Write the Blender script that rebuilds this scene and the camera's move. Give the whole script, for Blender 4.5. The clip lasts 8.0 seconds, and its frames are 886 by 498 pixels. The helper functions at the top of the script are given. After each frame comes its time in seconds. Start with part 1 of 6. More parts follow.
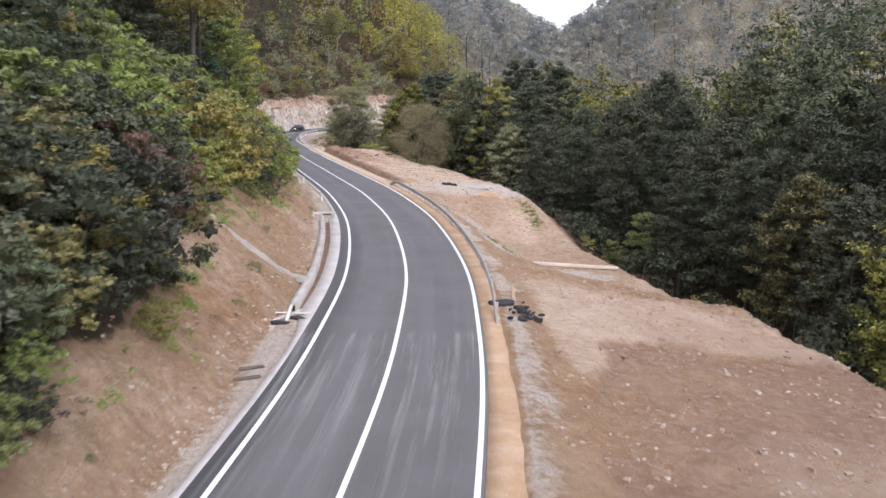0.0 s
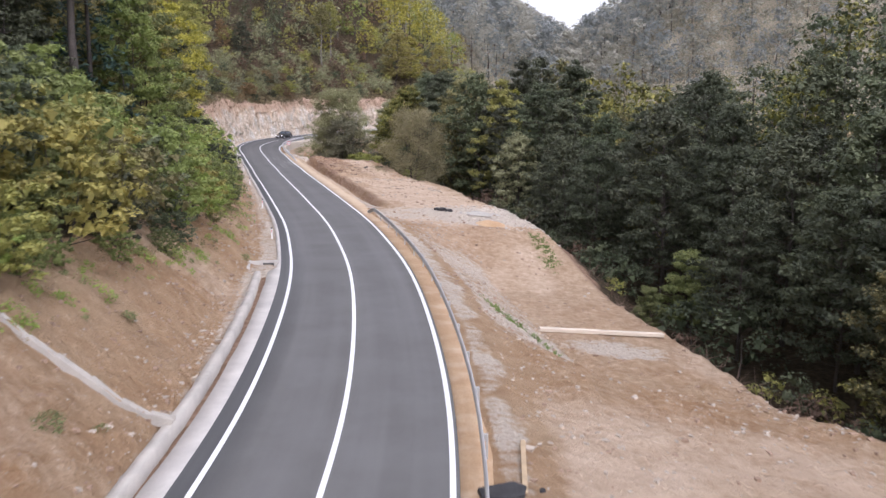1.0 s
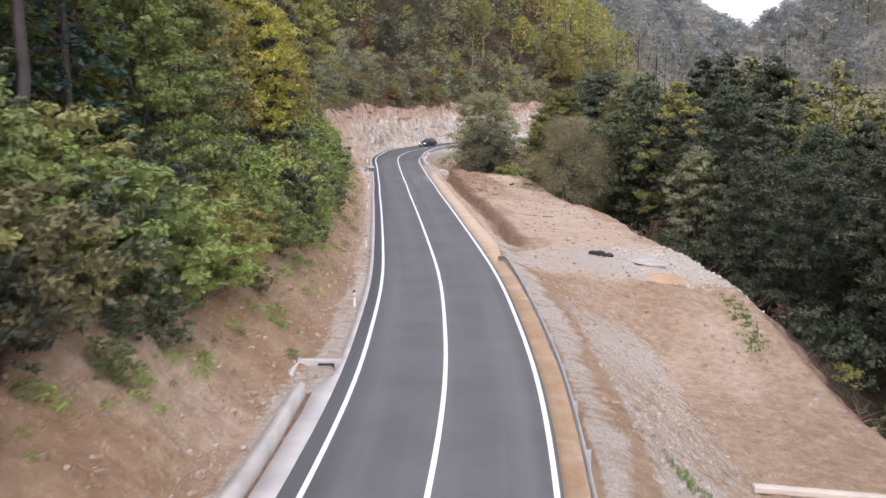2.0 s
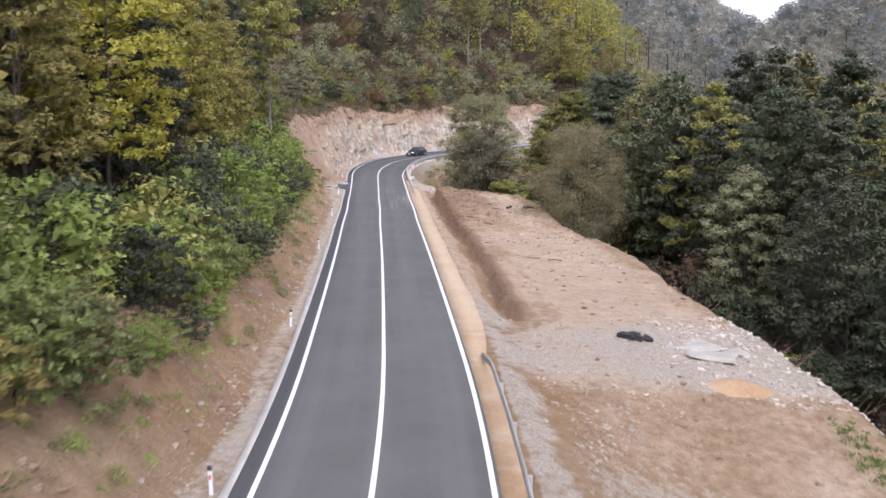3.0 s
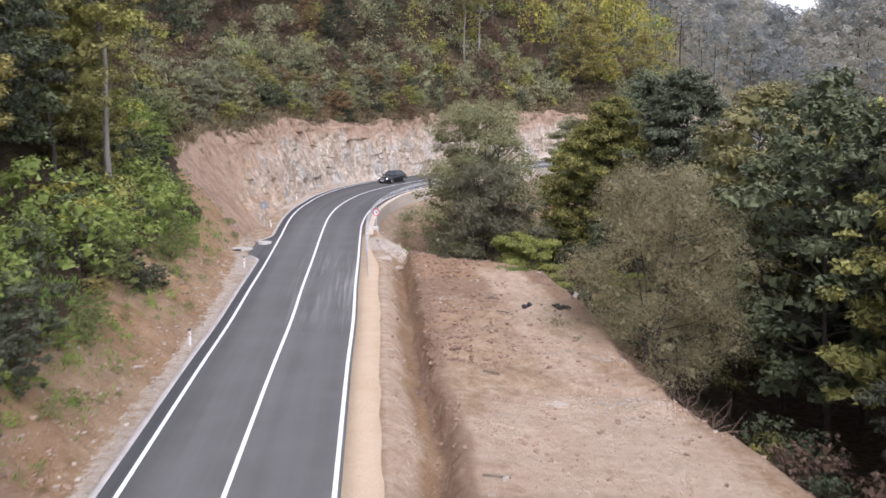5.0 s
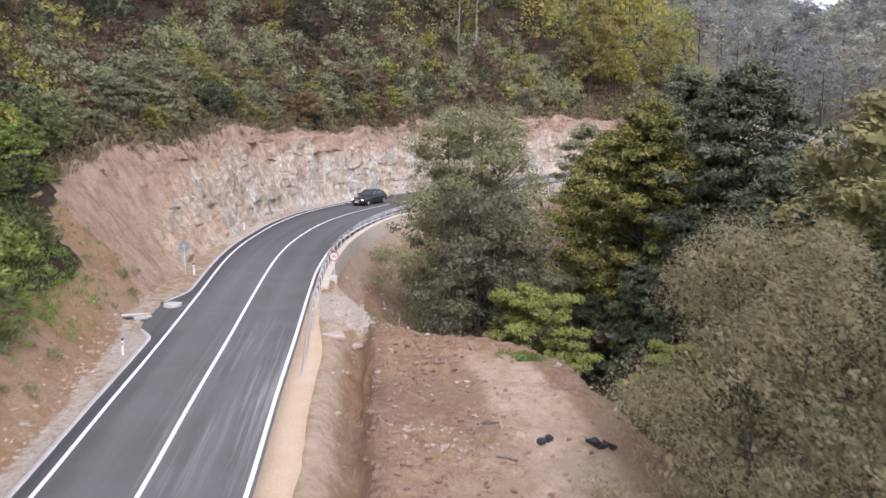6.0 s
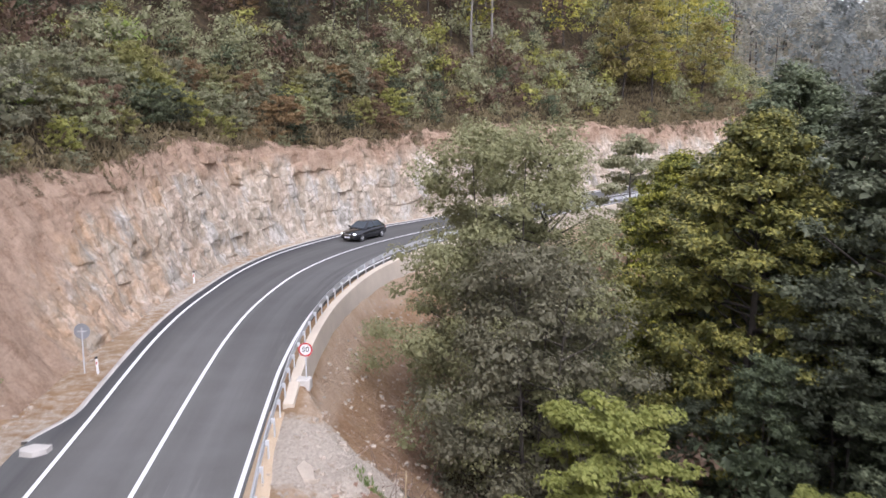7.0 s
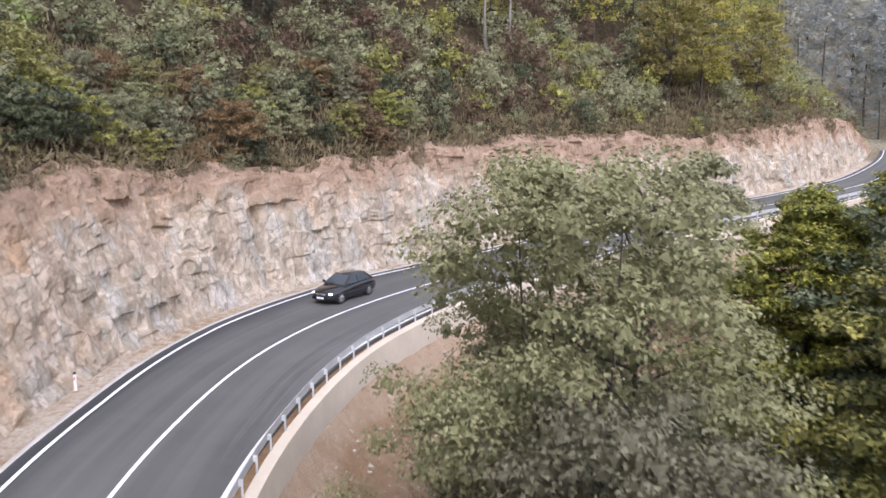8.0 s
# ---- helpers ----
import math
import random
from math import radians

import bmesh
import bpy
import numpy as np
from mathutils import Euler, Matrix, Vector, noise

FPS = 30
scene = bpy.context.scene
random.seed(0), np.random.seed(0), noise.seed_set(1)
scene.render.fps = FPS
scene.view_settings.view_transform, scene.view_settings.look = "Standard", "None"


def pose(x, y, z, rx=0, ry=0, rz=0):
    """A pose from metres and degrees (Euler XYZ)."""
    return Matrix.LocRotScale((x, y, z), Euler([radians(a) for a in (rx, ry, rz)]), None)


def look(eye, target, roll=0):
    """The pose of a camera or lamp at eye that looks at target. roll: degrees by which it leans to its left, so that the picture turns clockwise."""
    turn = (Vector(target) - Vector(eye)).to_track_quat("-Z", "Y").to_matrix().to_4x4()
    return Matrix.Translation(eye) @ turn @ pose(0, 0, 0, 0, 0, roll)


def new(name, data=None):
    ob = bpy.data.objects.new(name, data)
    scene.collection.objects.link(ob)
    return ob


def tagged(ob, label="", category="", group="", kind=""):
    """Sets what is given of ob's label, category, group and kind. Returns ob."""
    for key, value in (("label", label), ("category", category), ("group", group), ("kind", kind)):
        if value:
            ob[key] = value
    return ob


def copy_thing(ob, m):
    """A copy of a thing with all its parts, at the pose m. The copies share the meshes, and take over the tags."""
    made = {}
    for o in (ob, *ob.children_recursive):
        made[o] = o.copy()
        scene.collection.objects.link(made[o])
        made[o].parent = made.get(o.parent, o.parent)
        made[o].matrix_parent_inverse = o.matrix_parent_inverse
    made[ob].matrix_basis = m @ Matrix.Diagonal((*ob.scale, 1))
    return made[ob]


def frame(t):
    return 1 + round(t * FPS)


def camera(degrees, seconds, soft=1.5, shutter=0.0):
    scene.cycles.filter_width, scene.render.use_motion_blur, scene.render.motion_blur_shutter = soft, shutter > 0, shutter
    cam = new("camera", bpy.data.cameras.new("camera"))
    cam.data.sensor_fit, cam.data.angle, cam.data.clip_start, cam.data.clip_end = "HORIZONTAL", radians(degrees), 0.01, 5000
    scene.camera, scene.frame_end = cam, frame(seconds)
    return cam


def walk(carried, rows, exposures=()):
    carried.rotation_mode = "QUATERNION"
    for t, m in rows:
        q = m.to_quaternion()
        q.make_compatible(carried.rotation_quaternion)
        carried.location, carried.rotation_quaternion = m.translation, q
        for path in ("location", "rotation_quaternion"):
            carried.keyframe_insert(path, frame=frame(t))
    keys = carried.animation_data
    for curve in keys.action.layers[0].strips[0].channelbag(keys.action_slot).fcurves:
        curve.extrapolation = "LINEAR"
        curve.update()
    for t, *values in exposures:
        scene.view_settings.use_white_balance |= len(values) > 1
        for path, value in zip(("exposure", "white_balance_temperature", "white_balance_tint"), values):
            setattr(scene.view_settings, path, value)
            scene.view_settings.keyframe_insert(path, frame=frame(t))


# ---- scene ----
cam = camera(49.9, 8.0, shutter=0.2)
# seconds, eye, a point looked at, roll
PATH = [
    (0, (0.00, 0.00, 10.40), (0.00, 98.36, -7.65), 0.00),
    (0.5, (0.87, 10.08, 10.33), (0.61, 108.46, -7.58), 0.00),
    (0.9, (1.31, 18.27, 10.24), (0.60, 116.66, -7.61), 0.01),
    (1, (1.39, 20.33, 10.21), (0.60, 118.72, -7.62), 0.01),
    (1.1, (1.48, 22.38, 10.19), (-0.64, 120.74, -7.70), -0.01),
    (1.2, (1.56, 24.43, 10.16), (-4.16, 122.65, -7.71), -0.04),
    (1.3, (1.62, 26.48, 10.14), (-7.90, 124.42, -7.69), -0.08),
    (1.4, (1.67, 28.54, 10.13), (-8.19, 126.45, -7.66), -0.12),
    (1.5, (1.68, 30.59, 10.13), (-8.29, 128.51, -7.59), -0.16),
    (1.6, (1.67, 32.66, 10.13), (-9.91, 130.38, -7.63), -0.19),
    (1.7, (1.61, 34.70, 10.13), (-15.54, 131.63, -7.47), -0.13),
    (2.8, (-0.04, 57.75, 10.13), (-17.28, 154.70, -7.31), -0.32),
    (3, (-0.44, 62.00, 10.20), (-17.90, 158.89, -7.33), -0.30),
    (3.5, (-1.84, 72.67, 10.25), (-19.33, 169.56, -7.27), -0.34),
    (4, (-3.33, 83.40, 10.42), (-20.82, 180.28, -7.16), -0.35),
    (4.5, (-4.79, 94.01, 10.48), (-22.26, 190.87, -7.16), -0.33),
    (4.7, (-5.34, 98.33, 10.49), (-22.91, 195.15, -7.29), -0.28),
    (5.8, (-8.22, 122.10, 10.24), (-25.77, 218.94, -7.51), -0.31),
    (6, (-8.82, 126.40, 10.21), (-26.33, 223.25, -7.46), -0.20),
    (6.5, (-10.98, 136.89, 10.23), (-28.42, 233.76, -7.43), -0.24),
    (7, (-13.75, 147.13, 10.26), (-31.24, 243.99, -7.41), -0.28),
    (7.5, (-16.08, 157.67, 10.26), (-33.62, 254.51, -7.48), -0.26),
    (8, (-18.14, 168.28, 10.21), (-35.68, 265.11, -7.54), -0.22),
]
walk(cam, [(t, look(eye, target, roll)) for t, eye, target, roll in PATH],
     exposures=((0.0, 1.18, 5900, 21), (5.8, 1.25, 5900, 21), (7.0, 1.34, 5900, 20), (8.0, 1.41, 5900, 20)))

# ---- sky and sun: an overcast autumn day ----
world = bpy.data.worlds.new("overcast_sky")
scene.world = world
world.use_nodes = True
wn, wl = world.node_tree.nodes, world.node_tree.links
sky = wn.new("ShaderNodeTexSky")
sky.sky_type, sky.sun_disc = "NISHITA", False
sky.sun_elevation, sky.sun_rotation = radians(50), radians(149)
sky.air_density, sky.dust_density, sky.ozone_density = 1.0, 2.0, 1.0
grey = wn.new("ShaderNodeHueSaturation")
grey.inputs["Saturation"].default_value = 0.12
wl.new(sky.outputs["Color"], grey.inputs["Color"])
wl.new(grey.outputs["Color"], wn["Background"].inputs["Color"])
wn["Background"].inputs["Strength"].default_value = 0.15
sun = new("sun", bpy.data.lights.new("sun", "SUN"))
sun.data.energy, sun.data.angle, sun.data.color = 0.5, radians(30), (1.0, 0.95, 0.88)
sun.matrix_world = look((14, 0, 70), (0, 60, 0))


# ---- materials ----
def material(name):
    m = bpy.data.materials.new(name)
    m.use_nodes = True
    n, l = m.node_tree.nodes, m.node_tree.links
    return m, n, l, n["Principled BSDF"]


def noise_node(n, l, scale, detail=6.0, rough=0.6, vec=None):
    t = n.new("ShaderNodeTexNoise")
    t.inputs["Scale"].default_value, t.inputs["Detail"].default_value, t.inputs["Roughness"].default_value = scale, detail, rough
    if vec is not None:
        l.new(vec, t.inputs["Vector"])
    return t.outputs["Fac"]


def ramp(n, l, fac, stops):
    r = n.new("ShaderNodeValToRGB")
    e = r.color_ramp.elements
    while len(e) < len(stops):
        e.new(0.5)
    for k, (p, c) in zip(e, stops):
        k.position, k.color = p, (*c, 1)
    l.new(fac, r.inputs["Fac"])
    return r.outputs["Color"]


def mix(n, l, fac, a, b, mode="MIX"):
    k = n.new("ShaderNodeMix")
    k.data_type, k.blend_type = "RGBA", mode
    for sock, v in ((k.inputs[0], fac), (k.inputs[6], a), (k.inputs[7], b)):
        if isinstance(v, (int, float)):
            sock.default_value = v
        elif isinstance(v, tuple):
            sock.default_value = (*v, 1)
        else:
            l.new(v, sock)
    return k.outputs[2]


def bump(n, l, bsdf, height, strength, distance):
    b = n.new("ShaderNodeBump")
    b.inputs["Strength"].default_value, b.inputs["Distance"].default_value = strength, distance
    l.new(height, b.inputs["Height"])
    l.new(b.outputs["Normal"], bsdf.inputs["Normal"])


def place(n):
    return n.new("ShaderNodeTexCoord").outputs["Object"]


def attribute(n, name):
    a = n.new("ShaderNodeAttribute")
    a.attribute_name = name
    return a.outputs["Fac"]


def plain(name, colour, rough=0.7, metal=0.0, spread=0.25, scale=4.0, relief=0.0):
    """A surface of one colour with grain and stains at two scales."""
    m, n, l, b = material(name)
    p = place(n)
    big, fine = noise_node(n, l, scale * 0.25, 4, 0.6, p), noise_node(n, l, scale * 6, 5, 0.7, p)
    lo, hi = tuple(c * (1 - spread) for c in colour), tuple(min(1, c * (1 + spread)) for c in colour)
    c = ramp(n, l, big, ((0.3, lo), (0.7, hi)))
    c = mix(n, l, 0.35, c, ramp(n, l, fine, ((0.3, lo), (0.7, hi))))
    l.new(c, b.inputs["Base Color"])
    b.inputs["Roughness"].default_value, b.inputs["Metallic"].default_value = rough, metal
    if relief:
        bump(n, l, b, fine, 0.6, relief)
    return m


def foliage(name, dark, mid, light, through_it=0.30, tips=0.55, punch=0.55):
    """Leaves: each leaf and each tree differs a little in colour; some light passes through."""
    m, n, l, b = material(name)
    dark, light = (tuple(p + k * (q - p) for p, q in zip(mid, other)) for other, k in ((dark, punch), (light, punch)))
    island = n.new("ShaderNodeNewGeometry").outputs["Random Per Island"]
    tree = n.new("ShaderNodeObjectInfo").outputs["Random"]
    p = place(n)
    spray = mix(n, l, 0.36, noise_node(n, l, 1.5, 2, 0.5, p), noise_node(n, l, 0.5, 2, 0.5, p))
    shade_of = mix(n, l, 0.24, spray, island)
    c = ramp(n, l, shade_of, ((0.34, dark), (0.49, mid), (0.50 + 0.32 * (1.1 - tips), light)))
    hs = n.new("ShaderNodeHueSaturation")
    for sock, lo, hi in (("Hue", 0.485, 0.512), ("Value", 0.72, 1.30), ("Saturation", 0.80, 1.05)):
        mr = n.new("ShaderNodeMapRange")
        mr.inputs["To Min"].default_value, mr.inputs["To Max"].default_value = lo, hi
        l.new(tree, mr.inputs["Value"])
        l.new(mr.outputs["Result"], hs.inputs[sock])
    l.new(c, hs.inputs["Color"])
    l.new(hs.outputs["Color"], b.inputs["Base Color"])
    b.inputs["Roughness"].default_value = 0.55
    b.inputs["Specular IOR Level"].default_value = 0.25
    t = n.new("ShaderNodeBsdfTranslucent")
    l.new(hs.outputs["Color"], t.inputs["Color"])
    s = n.new("ShaderNodeMixShader")
    s.inputs["Fac"].default_value = through_it
    l.new(b.outputs["BSDF"], s.inputs[1])
    l.new(t.outputs["BSDF"], s.inputs[2])
    l.new(s.outputs["Shader"], n["Material Output"].inputs["Surface"])
    return m


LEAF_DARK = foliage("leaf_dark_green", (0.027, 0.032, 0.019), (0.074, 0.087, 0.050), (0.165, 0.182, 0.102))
LEAF_GREEN = foliage("leaf_green", (0.076, 0.108, 0.025), (0.226, 0.276, 0.071), (0.398, 0.430, 0.126))
LEAF_YELLOW = foliage("leaf_yellow_green", (0.120, 0.110, 0.030), (0.335, 0.300, 0.062), (0.560, 0.470, 0.105), 0.30, 0.55, 0.70)
LEAF_OLIVE = foliage("leaf_olive", (0.097, 0.096, 0.036), (0.260, 0.245, 0.082), (0.428, 0.385, 0.136))
LEAF_RUST = foliage("leaf_rust", (0.110, 0.072, 0.041), (0.210, 0.135, 0.074), (0.310, 0.200, 0.109))
LEAF_GREY = foliage("leaf_grey_green", (0.107, 0.110, 0.059), (0.267, 0.266, 0.147), (0.413, 0.402, 0.236))
LEAF_WILLOW = foliage("leaf_willow", (0.220, 0.200, 0.095), (0.395, 0.355, 0.172), (0.540, 0.485, 0.240), 0.48, 0.55, 0.30)
LEAF_FIR = foliage("needles", (0.019, 0.038, 0.028), (0.035, 0.064, 0.045), (0.064, 0.099, 0.065), 0.1)
GRASS = foliage("grass", (0.075, 0.120, 0.026), (0.160, 0.245, 0.046), (0.270, 0.350, 0.090))
WEED = foliage("dry_weed", (0.100, 0.078, 0.040), (0.225, 0.178, 0.096), (0.330, 0.270, 0.150))
# far woods: distance haze is put into these pale leaf colours
LEAF_FAR = foliage("leaf_far_hazed", (0.370, 0.402, 0.385), (0.390, 0.420, 0.400), (0.420, 0.440, 0.405), 0.55)
LEAF_FAR_WARM = foliage("leaf_far_olive_hazed", (0.410, 0.402, 0.335), (0.450, 0.436, 0.355), (0.490, 0.466, 0.365), 0.55)
# deep green, beech: dark stops hold shade, beech's light stop its sunlit tips
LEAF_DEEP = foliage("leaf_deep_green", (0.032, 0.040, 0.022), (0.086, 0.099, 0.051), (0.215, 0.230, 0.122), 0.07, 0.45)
LEAF_BEECH = foliage("leaf_beech", (0.030, 0.036, 0.011), (0.124, 0.124, 0.028), (0.470, 0.415, 0.080), 0.05, 0.55, 0.70)
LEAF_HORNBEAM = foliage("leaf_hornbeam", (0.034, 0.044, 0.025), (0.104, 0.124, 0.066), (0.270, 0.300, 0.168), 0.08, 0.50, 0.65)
LEAF_HAZEL = foliage("leaf_hazel", (0.150, 0.195, 0.023), (0.350, 0.410, 0.046), (0.540, 0.555, 0.092))
LEAF_ALDER = foliage("leaf_alder", (0.102, 0.100, 0.050), (0.220, 0.214, 0.109), (0.340, 0.324, 0.170), 0.20, 0.55, 0.4)
BARK = plain("bark", (0.075, 0.062, 0.052), 0.9, 0, 0.35, 8.0, 0.02)
BARK_PALE = plain("pale_bark", (0.25, 0.225, 0.195), 0.85, 0, 0.3, 8.0, 0.02)
CONCRETE = plain("concrete", (0.50, 0.47, 0.43), 0.85, 0, 0.22, 3.0, 0.01)
CONCRETE_TAN = plain("tan_concrete", (0.58, 0.50, 0.40), 0.85, 0, 0.15, 2.0, 0.01)
CONCRETE_OLD = plain("weathered_concrete", (0.43, 0.398, 0.350), 0.9, 0, 0.3, 3.0, 0.02)
STEEL_OLD = plain("dull_steel", (0.50, 0.485, 0.465), 0.6, 0.3, 0.25, 3.0)
STEEL = plain("galvanised_steel", (0.62, 0.63, 0.64), 0.5, 0.3, 0.15, 3.0)
WHITE_PLASTIC = plain("white_plastic", (0.80, 0.79, 0.77), 0.5, 0, 0.08, 6.0)
BLACK_PLASTIC = plain("black_plastic", (0.03, 0.03, 0.03), 0.5, 0, 0.2, 6.0)
RUBBER = plain("rubber", (0.025, 0.025, 0.027), 0.8, 0, 0.3, 9.0, 0.01)
OLD_ASPHALT = plain("old_asphalt", (0.034, 0.033, 0.034), 0.9, 0, 0.4, 9.0, 0.02)
WOOD = plain("raw_timber", (0.42, 0.31, 0.19), 0.8, 0, 0.25, 6.0)
WOOD_PALE = plain("pale_timber", (0.66, 0.60, 0.52), 0.8, 0, 0.15, 6.0)
WOOD_DARK = plain("weathered_timber", (0.13, 0.105, 0.085), 0.9, 0, 0.3, 6.0)
STONE = plain("stone", (0.45, 0.38, 0.305), 0.9, 0, 0.35, 2.0, 0.02)
STONE_PALE = plain("pale_rubble", (0.60, 0.535, 0.455), 0.9, 0, 0.3, 2.0, 0.02)
SOIL_LUMP = plain("soil_lump", (0.26, 0.165, 0.118), 0.95, 0, 0.4, 3.0, 0.02)
CLOD = plain("earth_clod", (0.34, 0.235, 0.165), 0.95, 0, 0.35, 2.0, 0.02)
TWIG = plain("dead_twigs", (0.17, 0.115, 0.085), 0.9, 0, 0.4, 1.5)
RED = plain("sign_red", (0.50, 0.05, 0.05), 0.45, 0, 0.1, 4.0)
SIGN_WHITE = plain("sign_white", (0.80, 0.80, 0.80), 0.4, 0, 0.06, 4.0)
SIGN_BACK = plain("sign_back_grey", (0.36, 0.38, 0.41), 0.45, 0.6, 0.1, 4.0)
SIGN_BLACK = plain("sign_black", (0.02, 0.02, 0.02), 0.5, 0, 0.1, 4.0)
CAR_PAINT = plain("car_paint", (0.012, 0.013, 0.017), 0.22, 0.2, 0.1, 1.0)
CAR_PAINT.node_tree.nodes["Principled BSDF"].inputs["Coat Weight"].default_value = 0.8
GLASS_DARK = plain("car_glass", (0.05, 0.06, 0.07), 0.06, 0.0, 0.05, 1.0)
CHROME = plain("chrome", (0.75, 0.75, 0.77), 0.2, 1.0, 0.05, 1.0)


def lamp_on():
    m, n, l, b = material("headlight_lit")
    b.inputs["Base Color"].default_value = (0.9, 0.9, 0.88, 1)
    b.inputs["Emission Color"].default_value = (1.0, 0.97, 0.9, 1)
    b.inputs["Emission Strength"].default_value = 2.0
    return m


HEADLIGHT = lamp_on()


def ground_material():
    """Earth, gravel, turned soil, leaf litter and grass, by how the site is laid out."""
    m, n, l, b = material("site_ground")
    p = place(n)
    fine, small, mid, big = (noise_node(n, l, s, d, 0.65, p) for s, d in ((9.0, 8), (2.2, 6), (0.6, 5), (0.12, 4)))
    earth = ramp(n, l, mid, ((0.30, (0.200, 0.116, 0.064)), (0.48, (0.350, 0.222, 0.132)), (0.66, (0.51, 0.358, 0.228))))
    earth = mix(n, l, 0.45, earth, ramp(n, l, small, ((0.3, (0.190, 0.110, 0.054)), (0.7, (0.53, 0.374, 0.222)))))
    earth = mix(n, l, 0.4, earth, ramp(n, l, big, ((0.35, (0.36, 0.200, 0.092)), (0.65, (0.50, 0.380, 0.250)))))
    cells = n.new("ShaderNodeTexVoronoi")
    cells.inputs["Scale"].default_value = 11.0
    l.new(p, cells.inputs["Vector"])
    pebble = ramp(n, l, cells.outputs["Distance"], ((0.10, (1, 1, 1)), (0.28, (0, 0, 0))))
    stony = mix(n, l, 1.0, pebble, ramp(n, l, small, ((0.50, (0, 0, 0)), (0.62, (1, 1, 1)))), "MULTIPLY")
    earth = mix(n, l, stony, earth, (0.60, 0.53, 0.46))
    soil = ramp(n, l, small, ((0.3, (0.185, 0.112, 0.074)), (0.55, (0.335, 0.222, 0.152)), (0.75, (0.480, 0.345, 0.250))))
    gravel = mix(n, l, 0.6, ramp(n, l, fine, ((0.3, (0.37, 0.305, 0.240)), (0.7, (0.70, 0.605, 0.50)))), ramp(n, l, cells.outputs["Color"], ((0.1, (0.42, 0.355, 0.280)), (0.9, (0.70, 0.620, 0.515)))))
    litter = ramp(n, l, small, ((0.3, (0.030, 0.024, 0.015)), (0.55, (0.078, 0.058, 0.034)), (0.8, (0.150, 0.106, 0.062))))
    green = ramp(n, l, small, ((0.3, (0.040, 0.052, 0.020)), (0.7, (0.100, 0.115, 0.048))))

    def masked(name, under, over, soft=0.12):
        f = n.new("ShaderNodeMath")
        f.operation = "ADD"
        l.new(attribute(n, name), f.inputs[0])
        g = n.new("ShaderNodeMath")
        g.operation = "MULTIPLY_ADD"
        l.new(small, g.inputs[0])
        g.inputs[1].default_value, g.inputs[2].default_value = 0.9, -0.45
        l.new(g.outputs[0], f.inputs[1])
        return mix(n, l, ramp(n, l, f.outputs[0], ((0.5 - soft, (0, 0, 0)), (0.5 + soft, (1, 1, 1)))), under, over)

    sandy = mix(n, l, 0.25, ramp(n, l, mid, ((0.3, (0.530, 0.388, 0.262)), (0.7, (0.690, 0.545, 0.405)))), ramp(n, l, small, ((0.34, (0.330, 0.232, 0.160)), (0.62, (0.640, 0.510, 0.400)))))
    c = masked("pale", earth, sandy, 0.34)
    c = masked("soil", c, soil, 0.22)
    c = masked("gravel", c, gravel)
    c = masked("grassy", c, green)
    c = masked("litter", c, litter)
    l.new(c, b.inputs["Base Color"])
    b.inputs["Roughness"].default_value = 0.95
    b.inputs["Specular IOR Level"].default_value = 0.15
    h = n.new("ShaderNodeMath")
    h.operation = "MULTIPLY_ADD"
    l.new(small, h.inputs[0])
    h.inputs[1].default_value = 1.6
    l.new(fine, h.inputs[2])
    bump(n, l, b, h.outputs[0], 1.0, 0.20)
    return m


def asphalt_material():
    m, n, l, b = material("asphalt")
    p = place(n)
    grain, wear = noise_node(n, l, 60, 4, 0.7, p), noise_node(n, l, 0.35, 4, 0.6, p)
    c = ramp(n, l, grain, ((0.3, (0.082, 0.0795, 0.0748)), (0.7, (0.1365, 0.132, 0.1238))))
    c = mix(n, l, ramp(n, l, wear, ((0.35, (0, 0, 0)), (0.7, (0.5, 0.5, 0.5)))), c, (0.155, 0.154, 0.148))
    edge = mix(n, l, attribute(n, "fresh"), c, (0.040, 0.041, 0.044))
    streaks = noise_node(n, l, 1.0, 5, 0.7, attribute_vector(n, l, "lane", (2.4, 0.06, 1.0)))
    dust = mix(n, l, 1.0, ramp(n, l, streaks, ((0.50, (0, 0, 0)), (0.74, (1, 1, 1)))), attribute(n, "dusty"), "MULTIPLY")
    c = mix(n, l, dust, edge, (0.30, 0.292, 0.274))
    wheel = noise_node(n, l, 1.0, 3, 0.5, attribute_vector(n, l, "lane", (0.9, 0.02, 1.0)))
    c = mix(n, l, ramp(n, l, wheel, ((0.42, (0, 0, 0)), (0.75, (0.5, 0.5, 0.5)))), c, (0.185, 0.183, 0.176))
    l.new(c, b.inputs["Base Color"])
    b.inputs["Roughness"].default_value = 0.78
    b.inputs["Specular IOR Level"].default_value = 0.35
    bump(n, l, b, grain, 0.35, 0.01)
    return m


def attribute_vector(n, l, name, scale):
    a = n.new("ShaderNodeAttribute")
    a.attribute_name = name
    k = n.new("ShaderNodeVectorMath")
    k.operation = "MULTIPLY"
    l.new(a.outputs["Vector"], k.inputs[0])
    k.inputs[1].default_value = scale
    return k.outputs[0]


